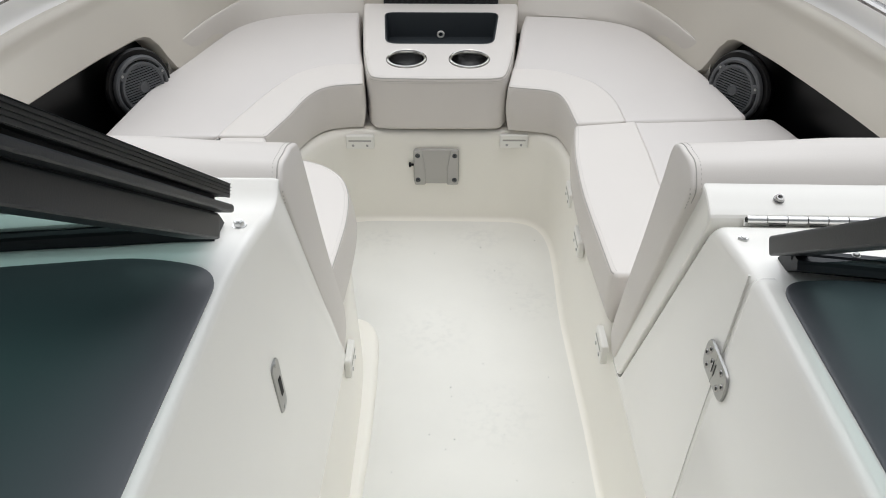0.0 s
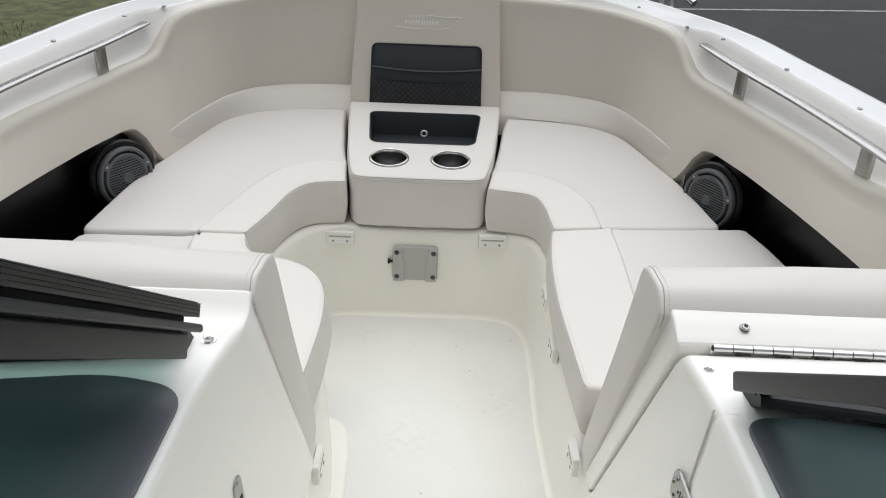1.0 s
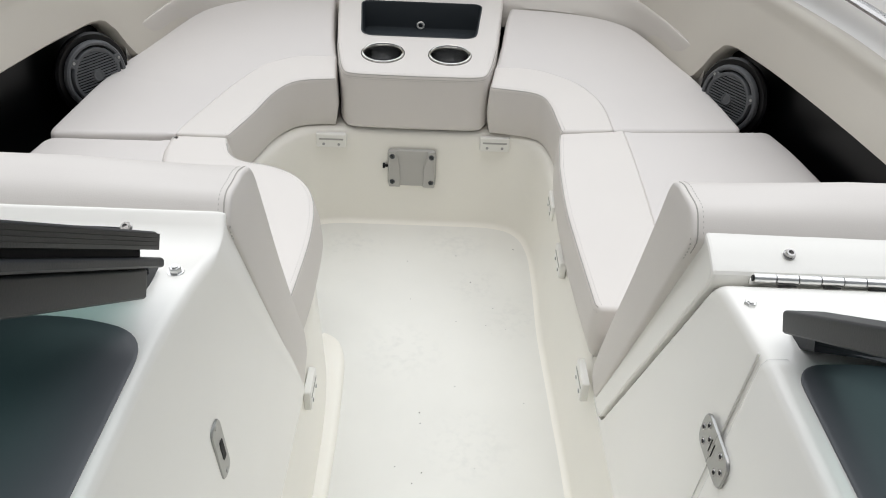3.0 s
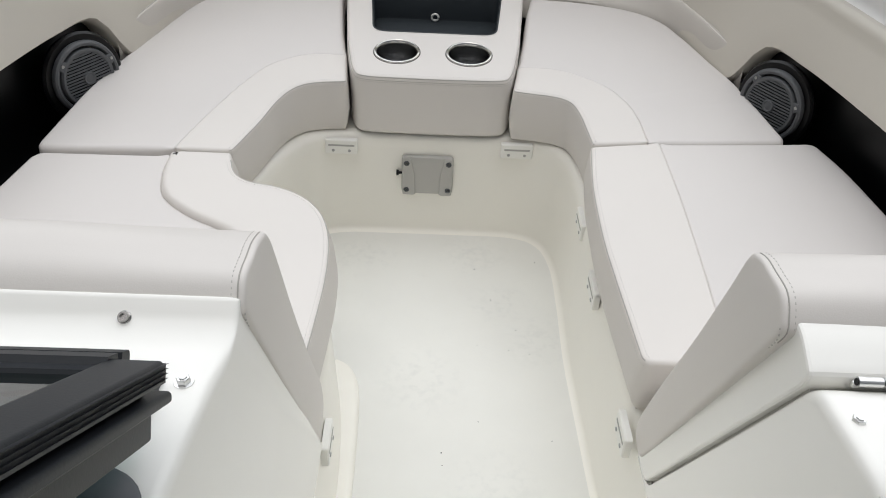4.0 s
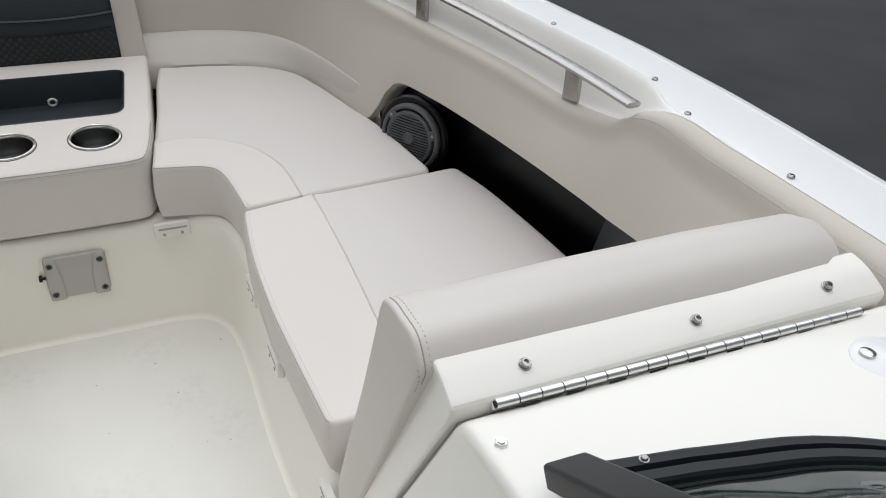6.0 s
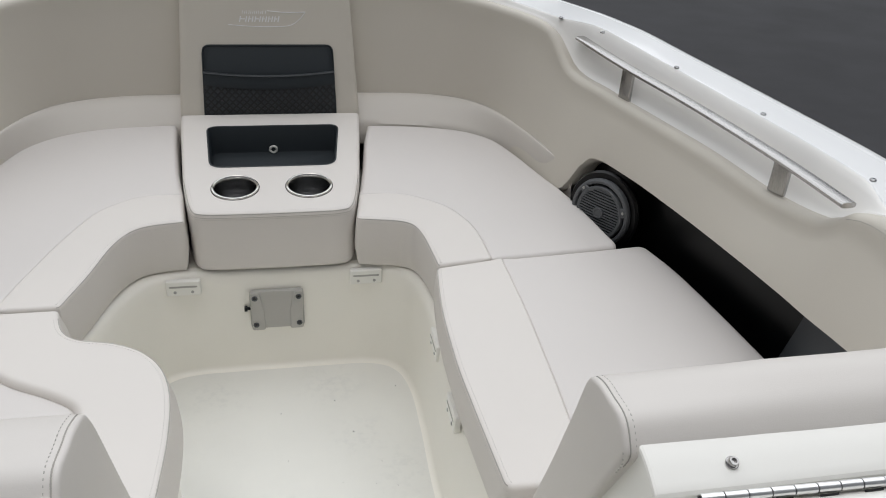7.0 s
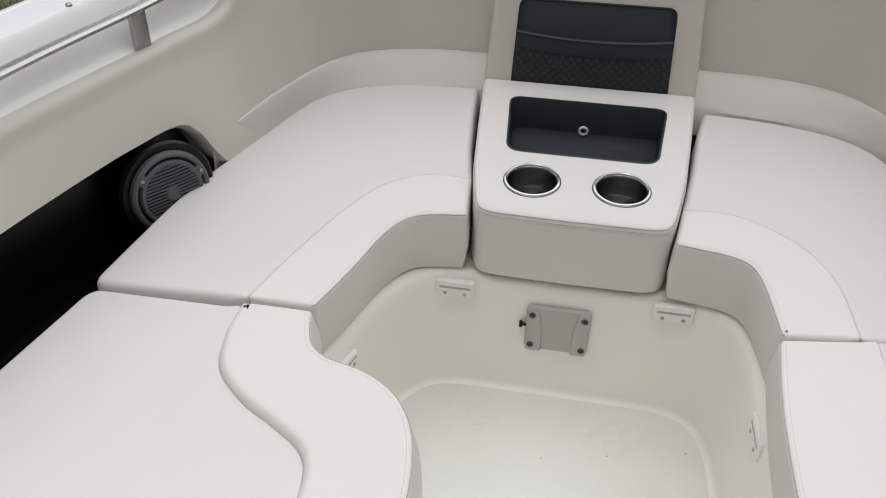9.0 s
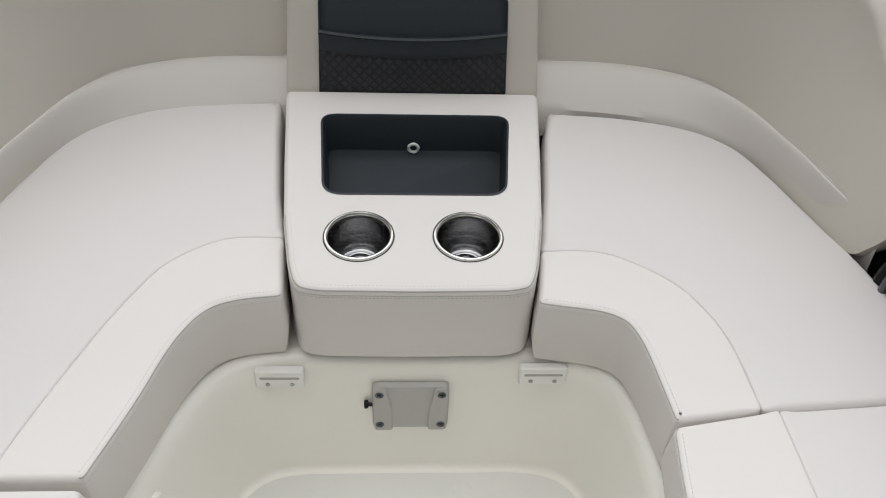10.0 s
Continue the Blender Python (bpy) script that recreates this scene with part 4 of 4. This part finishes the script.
for u, v in ((-0.025, 0.0), (-0.016, 0.010), (-0.016, -0.010), (0.027, 0.0), (0.019, 0.010), (0.019, -0.010), (0.010, 0.002)):
    hole = part("screw", turned([(0.0, 0.0024), (0.0016, 0.0030), (0.0030, 0.0034), (0.0036, 0.0024)], ms @ Matrix.Translation((u, v, 0)), 12), BRUSHED, strike)
    part("socket", turned([(0.0, 0.0034), (0.0017, 0.0034), (0.0017, 0.0024)], ms @ Matrix.Translation((u, v, 0)), 8), DARK, hole)
for d in (-0.0012, 0.0052):
    part("split", block((0.0009, 0.015, 0.0008), 0.0002, ms @ Matrix.Translation((d, 0, 0.0024))), DARK, strike)

# console door: a thin proud panel in the starboard wall
door = part("console_door", solid(rounded([(0.590, 1.149, 0.016), (0.597, 0.90, 0.05), (0.598, 0.752, 0.005), (-0.9, 0.752, 0.02), (-0.9, 1.149, 0.016)], 0.02), [(0.0, 0.020), (0, 0.010), (0.0008, 0.006), (0.004, 0.002), (0.008, 0.0)], lambda u, v, w: (0.2895 + w + 0.062 * (v - 1.138), u, v)), CREAM, starboard, "white gelcoat door panel")

gap_line = spline([(0.5925, 1.144), (0.594, 1.10), (0.596, 1.05), (0.599, 0.94), (0.600, 0.752)], 0.02)
# thin grey bars on the wall draw the soft shade along the door's edge
part("door_gap", tube([(0.2905 + 0.062 * (q.y - 1.138), q.x, q.y) for q in gap_line if q.y > 1.04], 0.0012, 6), SOFTGAP, door)
part("door_gap", tube([(0.2908 + 0.062 * (q.y - 1.138), q.x, q.y) for q in gap_line if q.y < 1.06], 0.0006, 6), SOFTGAP, door)

# smoked dash panels
for line, x in (([(-0.186, 0.40, 0.02), (-0.184, 0.585, 0.055), (-0.26, 0.604, 0.09), (-0.55, 0.56, 0.05), (-0.62, -0.3, 0.05), (-0.186, -0.3, 0.05)], -1), ([(0.309, 0.40, 0.02), (0.309, 0.573, 0.07), (0.365, 0.577, 0.06), (0.60, 0.545, 0.05), (0.66, -0.3, 0.05), (0.307, -0.3, 0.05)], 1)):
    part("dash_panel", solid(rounded(line, 0.03, 8), [(0, 0), (0, 0.002), (0.002, 0.0035)], lambda u, v, w: (u, v, 1.149 + w)), PAD, port if x < 0 else starboard, "smoked charcoal dash panel with a rounded corner")


# ---- windscreen halves ----
def beam(a, b, w, h, tilt_axis):
    """A bar from a to b, w wide across tilt_axis's normal and h high along it."""
    a, b = Vector(a), Vector(b)
    t = (b - a).normalized()
    up = (tilt_axis - t * tilt_axis.dot(t)).normalized()
    side = t.cross(up)
    m = Matrix((side, t, up)).transposed().to_4x4()
    m.translation = (a + b) / 2 - up * h
    return block((w, (b - a).length, h), 0.003, m)


def nut_on(parent, q, m=Matrix()):
    part("nut", turned([(0.0055, 0.0), (0.0055, 0.0010), (0.0040, 0.0012), (0.0038, 0.0034), (0.003, 0.0042), (0.0, 0.0042)], Matrix.Translation(q) @ m @ Matrix.Scale(0.7, 4), 12), DULL, parent)


def windscreen(top, s, d, sill, bars, top_z, foot, nut_x, length=0.72):
    ob = thing("windscreen", "raked windscreen half with black frame and green tinted glass", "windscreen", "windscreens")
    d = Vector(d).normalized()
    n = Vector((0, -d.z, d.y)).normalized()
    n = n if n.z > 0 else -n
    top = Vector(top)
    for inward, drop, w, h, name, ahead in bars:
        a = top - n * drop - Vector((-s * inward, 0, 0)) + d * ahead
        part(name, beam(a, a + d * length, w, h, n), FRAME, ob)
    line = spline([Vector((x, y, 0)) for x, y in sill], 0.02)
    section = [(0.58 * (top_z - 1.143), 1.143), (0.0, top_z - 0.003), (-0.004, top_z - 0.001), (-0.010, top_z - 0.001), (-0.0115, top_z - 0.007), (-0.0145, top_z - 0.007), (-0.016, top_z), (-0.024, top_z), (-0.028, top_z - 0.008), (foot, 1.143)]
    bm = loft([[(q.x, q.y + dy, z) for dy, z in section + section[:1]] for q in line])
    bm.faces.new([bm.verts.new((line[0].x, line[0].y + dy, z)) for dy, z in section])
    part("sill", bm, FRAME, ob)
    rows = [[Vector((q.x, q.y - 0.024, top_z - 0.004)), Vector((q.x, q.y - 0.024, top_z - 0.004)) + d * (length - 0.02)] for q in line]
    part("glass", loft(rows), GLASS, ob)
    part("top_rail", sweep_box([r_[1] for r_ in rows], 0.022, 0.026, Vector()), FRAME, ob)
    if nut_x:
        nut_on(ob, Vector((nut_x, min(line, key=lambda q: abs(q.x - nut_x)).y - 0.006, top_z - 0.001)))
    return ob


def sweep_box(line, w, h, off):
    bm = bmesh.new()
    rings = []
    for i, q in enumerate(line):
        t = (line[min(i + 1, len(line) - 1)] - line[max(i - 1, 0)]).normalized()
        side = t.cross(Vector((0, 0, 1))).normalized()
        e = 0.2
        rings.append([bm.verts.new(q + off + side * a * w / 2 + Vector((0, 0, b * h))) for a, b in ((-1, 0), (1, 0), (1, 1 - e), (1 - e, 1), (-1 + e, 1), (-1, 1 - e))])
    k = len(rings[0])
    for a, b in zip(rings, rings[1:]):
        for j in range(k):
            bm.faces.new((a[j], a[(j + 1) % k], b[(j + 1) % k], b[j]))
    bm.faces.new(rings[0][::-1])
    bm.faces.new(rings[-1])
    return bm


windscreen((-0.194, 0.623, 1.219), -1, (-0.02, -0.815, 0.58), [(-0.206, 0.668), (-0.25, 0.664), (-0.30, 0.656), (-0.40, 0.642), (-0.50, 0.62), (-0.62, 0.575), (-0.76, 0.49)],
           [(0.004, 0.028, 0.030, 0.023, "post", 0.0)], 1.160, -0.028, 0)

# the middle door of the windscreen, folded back over the port half
leaf = thing("windscreen_door", "open windscreen door with black ribbed frame folded over the port windscreen", "windscreen door")
along = Vector((-0.02, -0.815, 0.58)).normalized()
above = Vector((0, 0.58, 0.815)).normalized()
corner = Vector((-0.194, 0.623, 1.219))
part("side_bar", beam(corner, corner + along * 0.72, 0.036, 0.0135, above), FRAME, leaf)
low = corner - above * 0.0195 + Vector((0.005, 0, 0)) - along * 0.004
part("flange", beam(low, low + along * 0.72, 0.034, 0.0075, above), FRAME, leaf)
# black strips added for the shade in the gaps between the bars
for drop, high in ((0.0120, 0.0095), (0.0255, 0.0060)):
    a = corner - above * drop - Vector((0.006, 0, 0)) + along * 0.010
    part("dark_band", beam(a, a + along * 0.70, 0.030, high, above), DARK, leaf, "black strip standing in for shade between the bars")
for i in range(4):
    a = corner + Vector((0.0172, 0, 0)) - above * (0.0018 + 0.0030 * i)
    part("rib", beam(a, a + along * 0.72, 0.0026, 0.0016, above), FRAME, leaf)
line = spline([Vector((x, y, 1.205 + (0.645 - y) * 0.5)) for x, y in ((-0.208, 0.645), (-0.26, 0.6445), (-0.32, 0.643), (-0.40, 0.640), (-0.50, 0.634), (-0.62, 0.622), (-0.74, 0.60))], 0.02)
section = [(0, -0.014), (0, -0.002), (0.002, 0), (0.012, 0), (0.013, -0.005), (0.018, -0.005), (0.020, 0.001), (0.034, 0.001), (0.036, -0.004), (0.046, -0.005), (0.048, -0.014)]
bm = loft([[q + along * a + above * b for a, b in section + section[:1]] for q in line])
bm.faces.new([bm.verts.new(line[0] + along * a + above * b) for a, b in section])
part("fore_rail", bm, FRAME, leaf)
part("glass", loft([[q + along * 0.044 - above * 0.008, q + along * 0.70 - above * 0.008] for q in line]), GLASS, leaf, "pale green tinted pane")
part("aft_rail", sweep_box([q + along * 0.70 - above * 0.012 for q in line], 0.022, 0.014, Vector()), FRAME, leaf)
nut_on(leaf, line[5] + along * 0.007, Matrix.Rotation(radians(-35), 4, "X"))
windscreen((0.3215, 0.6065, 1.1775), 1, (-0.06, -0.812, 0.582), [(0.326, 0.609), (0.379, 0.600), (0.438, 0.589), (0.54, 0.560), (0.70, 0.465)],
           [(0.0, 0.0, 0.034, 0.018, "post", 0.0)], 1.166, -0.008, 0.381)


# ---- black side pockets with the speakers ----
for s in (1, -1):
    bm = loft([[(s * (u - 0.14) + XC, y, 0.776), (s * (u - 0.01) + XC, y, 0.776), (s * u + XC, y, 0.79)] + [(s * u + XC, y, z) for z in (0.84, 0.92, 0.985)] for u, y in ((0.672, 1.80), (0.690, 1.75), (0.735, 1.62), (0.775, 1.40), (0.800, 1.20), (0.815, 1.14))])
    pocket_ob = thing("side_pocket", "glossy black lined side storage pocket below the coaming", "side pocket", "side pockets")
    part("lining", bm, BLACK, pocket_ob)
    bm = loft([[(s * u + XC, y + (0.959 - z) * 0.36, z) for z in (0.76, 0.86, 0.94, 0.994)] for u, y in ((0.806, 1.20), (0.775, 1.10), (0.745, 1.0), (0.715, 0.90))])
    part("end_panel", bm, GREYP, pocket_ob, "charcoal grey end panel")
    # speaker
    sp = thing("speaker", "round grey marine speaker with a slotted grille", "speaker", "bow speakers")
    c = Vector((s * 0.658 + XC, 1.668, 0.886))
    m = Matrix.Translation(c) @ Vector((-s * 0.84, -0.53, 0.10)).to_track_quat("Z", "Y").to_matrix().to_4x4()
    K = 0.0695
    part("baffle", turned([(0.0, -0.012), (K * 1.20, -0.012), (K * 1.22, -0.004), (K * 1.16, 0.001), (K * 0.95, 0.001)], m, 44), BLACK, sp)
    part("rim", turned([(K * 1.0, 0.0), (K * 1.01, 0.005), (K * 0.99, 0.010), (K * 0.94, 0.0125), (K * 0.88, 0.0115), (K * 0.855, 0.008), (K * 0.85, 0.002)], m, 48), SPEAKER, sp)
    part("cone", turned([(K * 0.9, 0.0015), (0.0, 0.0015)], m, 32), BLACK, sp)
    part("grille_ring", turned([(K * 0.80, 0.002), (K * 0.80, 0.011), (K * 0.775, 0.0135), (K * 0.72, 0.0135), (K * 0.69, 0.012), (K * 0.685, 0.006)], m, 48), SPEAKER, sp)
    for i in range(-8, 9):
        v = i * K * 0.081
        hw = math.sqrt(max((K * 0.70) ** 2 - v * v, 0))
        part("slat", tube([m @ Vector((u, v, 0.0095 + 0.003 * (1 - (u / K) ** 2) * (1 - (v / K) ** 2))) for u in (-hw, -hw * 0.5, 0, hw * 0.5, hw)], K * 0.027, 6), SPEAKER, sp)
    part("hub", turned([(K * 0.18, 0.008), (K * 0.175, 0.0150), (K * 0.155, 0.0160), (K * 0.125, 0.0155), (K * 0.115, 0.0145), (K * 0.06, 0.0150), (0.0, 0.0152)], m, 24), SPEAKER, sp)
    for a in (20, 140, 260):
        p = m @ Matrix.Rotation(radians(a), 4, "Z") @ Matrix.Translation((K * 0.86, 0, 0.002))
        tab = solid(rounded([(-0.008, -0.011), (0.006, -0.0075), (0.006, 0.0075), (-0.008, 0.011)], 0.003, 3), [(0, 0), (0, 0.0095), (0.0012, 0.011)], lambda u, v, w: p @ Vector((u, v, w)))
        part("screw_tab", tab, SPEAKER, sp)
        part("screw", turned([(0.0032, 0.0112), (0.0030, 0.0124), (0.0012, 0.0124), (0.0, 0.0114)], p, 10), DULL, sp)

# ---- grab rails ----
for s in (1, -1):
    rail = thing("grab_rail", "brushed steel grab rail on two flat posts", "grab rail", "grab rails")
    line = spline([Vector((s * u + XC, y, z)) for u, y, z in ((0.668, 1.945, 1.166), (0.698, 1.76, 1.160), (0.745, 1.55, 1.153), (0.779, 1.324, 1.148), (0.790, 1.165, 1.146))], 0.03)
    bm = bmesh.new()
    rings = []
    for i, q in enumerate(line):
        t = (line[min(i + 1, len(line) - 1)] - line[max(i - 1, 0)]).normalized()
        side = t.cross(Vector((0, 0, 1))).normalized()
        rings.append([bm.verts.new(q + side * 0.0120 * math.copysign(abs(math.cos(a)) ** 0.6, math.cos(a)) + Vector((0, 0, 0.0044 * math.copysign(abs(math.sin(a)) ** 0.5, math.sin(a)) + 0.001))) for a in (2 * math.pi * (j + 0.5) / 16 for j in range(16))])
    for a, b in zip(rings, rings[1:]):
        for j in range(16):
            bm.faces.new((a[j], a[(j + 1) % 16], b[(j + 1) % 16], b[j]))
    bm.faces.new(rings[0][::-1])
    bm.faces.new(rings[-1])
    part("bar", bm, BRUSHED, rail)
    for u, y, z0, z1 in ((0.704, 1.751, 1.094, 1.157), (0.788, 1.322, 1.090, 1.147)):
        part("post", block((0.009, 0.031, z1 - z0), 0.002, pose(s * u + XC, y, z0, 0, 0, s * 20)), BRUSHED, rail)

# ---- screws along the gunwale ----
SCREWS = [(0.554, 2.176, 1.206), (0.634, 1.989, 1.199), (0.690, 1.880, 1.196), (0.769, 1.685, 1.181), (0.825, 1.461, 1.169), (0.857, 1.212, 1.161), (0.828, 1.096, 1.158), (0.838, 0.910, 1.155)]
for s in (1, -1):
    for u, y, z in SCREWS:
        ob = thing("gunwale_screw", "small steel screw head in the white gunwale", "screw", "gunwale screws")
        part("head", turned([(0.0050, -0.001), (0.0048, 0.0014), (0.0036, 0.0026), (0.0016, 0.0029), (0.0014, 0.0015), (0.0, 0.0015)], pose(s * u + XC, y, z), 14), BOWL, ob)


# ---- fittings on the tub wall ----
def bracket(x, y, z, rz, w=0.066, h=0.033):
    ob = thing("table_bracket", "cream plastic slotted bracket screwed to the tub wall", "bracket", "tub brackets")
    m = pose(x, y, z, 0, 0, rz) @ Matrix(((1, 0, 0, 0), (0, 0, -1, 0), (0, 1, 0, 0), (0, 0, 0, 1)))
    line = rounded([(-w / 2, -h / 2), (w / 2, -h / 2), (w / 2, h / 2), (-w / 2, h / 2)], 0.004, 3)
    part("plate", solid(line, [(0, 0), (0, 0.0085), (0.002, 0.0105)], lambda u, v, t: m @ Vector((u, v, t))), CREAMP, ob)
    line = rounded([(-w * 0.40, 0.002), (w * 0.40, 0.002), (w * 0.40, 0.006), (-w * 0.40, 0.006)], 0.001, 2)
    part("slot", solid(line, [(0, 0.0100), (0, 0.0110)], lambda u, v, t: m @ Vector((u, v, t))), SLOTSHADE, ob)
    for u in (-w * 0.25, w * 0.25):
        part("screw", turned([(0.0032, 0.0103), (0.003, 0.0117), (0.0012, 0.0117), (0.0, 0.0111)], m @ Matrix.Translation((u, -h * 0.24, 0)), 10), DULL, ob)


bracket(-0.198, 1.694, 0.745, 0)
bracket(0.160, 1.696, 0.748, 0)
bracket(0.268, 1.452, 0.742, -90)
bracket(0.2605, 1.256, 0.752, -90)
bracket(0.262, 0.972, 0.742, -90, 0.056, 0.036)
bracket(-0.146, 0.965, 0.713, 90, 0.056, 0.036)
bracket(-0.338, 1.50, 0.716, 75, 0.056, 0.026)

plate = thing("drain_plate", "grey plastic access plate with four screws and a black knob", "access plate")
mp = Matrix(((1, 0, 0, -0.021), (0, 0, -1, 1.698), (0, 1, 0, 0.680), (0, 0, 0, 1)))
line = rounded([(-0.054, -0.045), (0.054, -0.045), (0.054, 0.045), (-0.054, 0.045)], 0.010, 5)
part("cover", solid(line, [(0, 0), (0, 0.007), (0.0015, 0.009)], lambda u, v, w: mp @ Vector((u, v, w))), PLASTIC, plate)
for s in (-1, 1):
    line = rounded([(s * 0.052, -0.047), (s * 0.025, -0.047), (s * 0.026, 0.0), (s * 0.034, 0.042), (s * 0.052, 0.044)], 0.005, 4)
    part("cheek", solid(line, [(0, 0.006), (0, 0.011), (0.0015, 0.0125)], lambda u, v, w: mp @ Vector((u, v, w))), PLASTIC, plate)
    for v in (-0.033, 0.031):
        part("screw", turned([(0.006, 0.012), (0.006, 0.0135), (0.0045, 0.0140), (0.0025, 0.0125), (0.0, 0.0125)], mp @ Matrix.Translation((s * 0.0435, v, 0)), 14), SPEAKER, plate)
knob = part("knob", turned([(0.003, 0.0), (0.003, 0.006), (0.006, 0.007), (0.0062, 0.012), (0.0, 0.0125)], mp @ Matrix.Translation((-0.053, 0.004, 0.006)) @ Matrix.Rotation(radians(-90), 4, "Y"), 12), BLACK, plate, "black plastic knob")

# ---- bow cleat at the gunwale's edge ----
cleat = thing("bow_cleat", "grey steel horn cleat on the bow gunwale", "cleat")
ca, cb = Vector((0.694, 2.228, 1.216)), Vector((0.606, 2.372, 1.232))
line = [ca.lerp(cb, i / 12) + Vector((0, 0, 0.012 - 0.016 * (2 * i / 12 - 1) ** 2)) for i in range(13)]
part("horn", tube(line, 0.0095, 10), STEEL, cleat)
for t in (0.38, 0.62):
    q = ca.lerp(cb, t)
    part("leg", turned([(0.013, 0.0), (0.009, 0.006), (0.0085, 0.030)], Matrix.Translation((q.x - 0.012, q.y - 0.008, 1.196)), 14), STEEL, cleat)

# ---- round cap on the starboard dash ----
cap_disc = part("dash_cap", turned([(0.034, 0.0), (0.034, 0.005), (0.030, 0.008), (0.0, 0.009)], pose(0.672, 0.628, 1.1355), 28), WHITE, starboard, "round white plastic cap")
part("screw", turned([(0.0075, 0.008), (0.007, 0.011), (0.004, 0.0125), (0.0, 0.0125)], pose(0.655, 0.640, 1.1355), 14), STEEL, cap_disc)

# ---- painted line on the asphalt ----
part("parking_line", block((9.0, 0.10, 0.006), 0.002, pose(8.0, 14.54, GROUND + 0.001, 0, 0, 8.1)), PAINT)
tagged(bpy.data.objects["parking_line"], "thin worn white line painted on the asphalt", "painted line", kind="structure")

# a few specks of dirt on the deck
rng = random.Random(31)
bm = bmesh.new()
for i in range(22):
    x, y = rng.uniform(-0.08, 0.22), rng.uniform(0.80, 1.60)
    r = rng.uniform(0.0006, 0.0014)
    turned([(0.0, r * 0.6), (r * 0.8, r * 0.4), (r, 0.0)], pose(x, y, FLOOR + 0.0002), 6, bm)
tagged(part("dirt_specks", bm, DARK), "tiny dark specks of dirt on the deck floor", "dirt", kind="stuff")
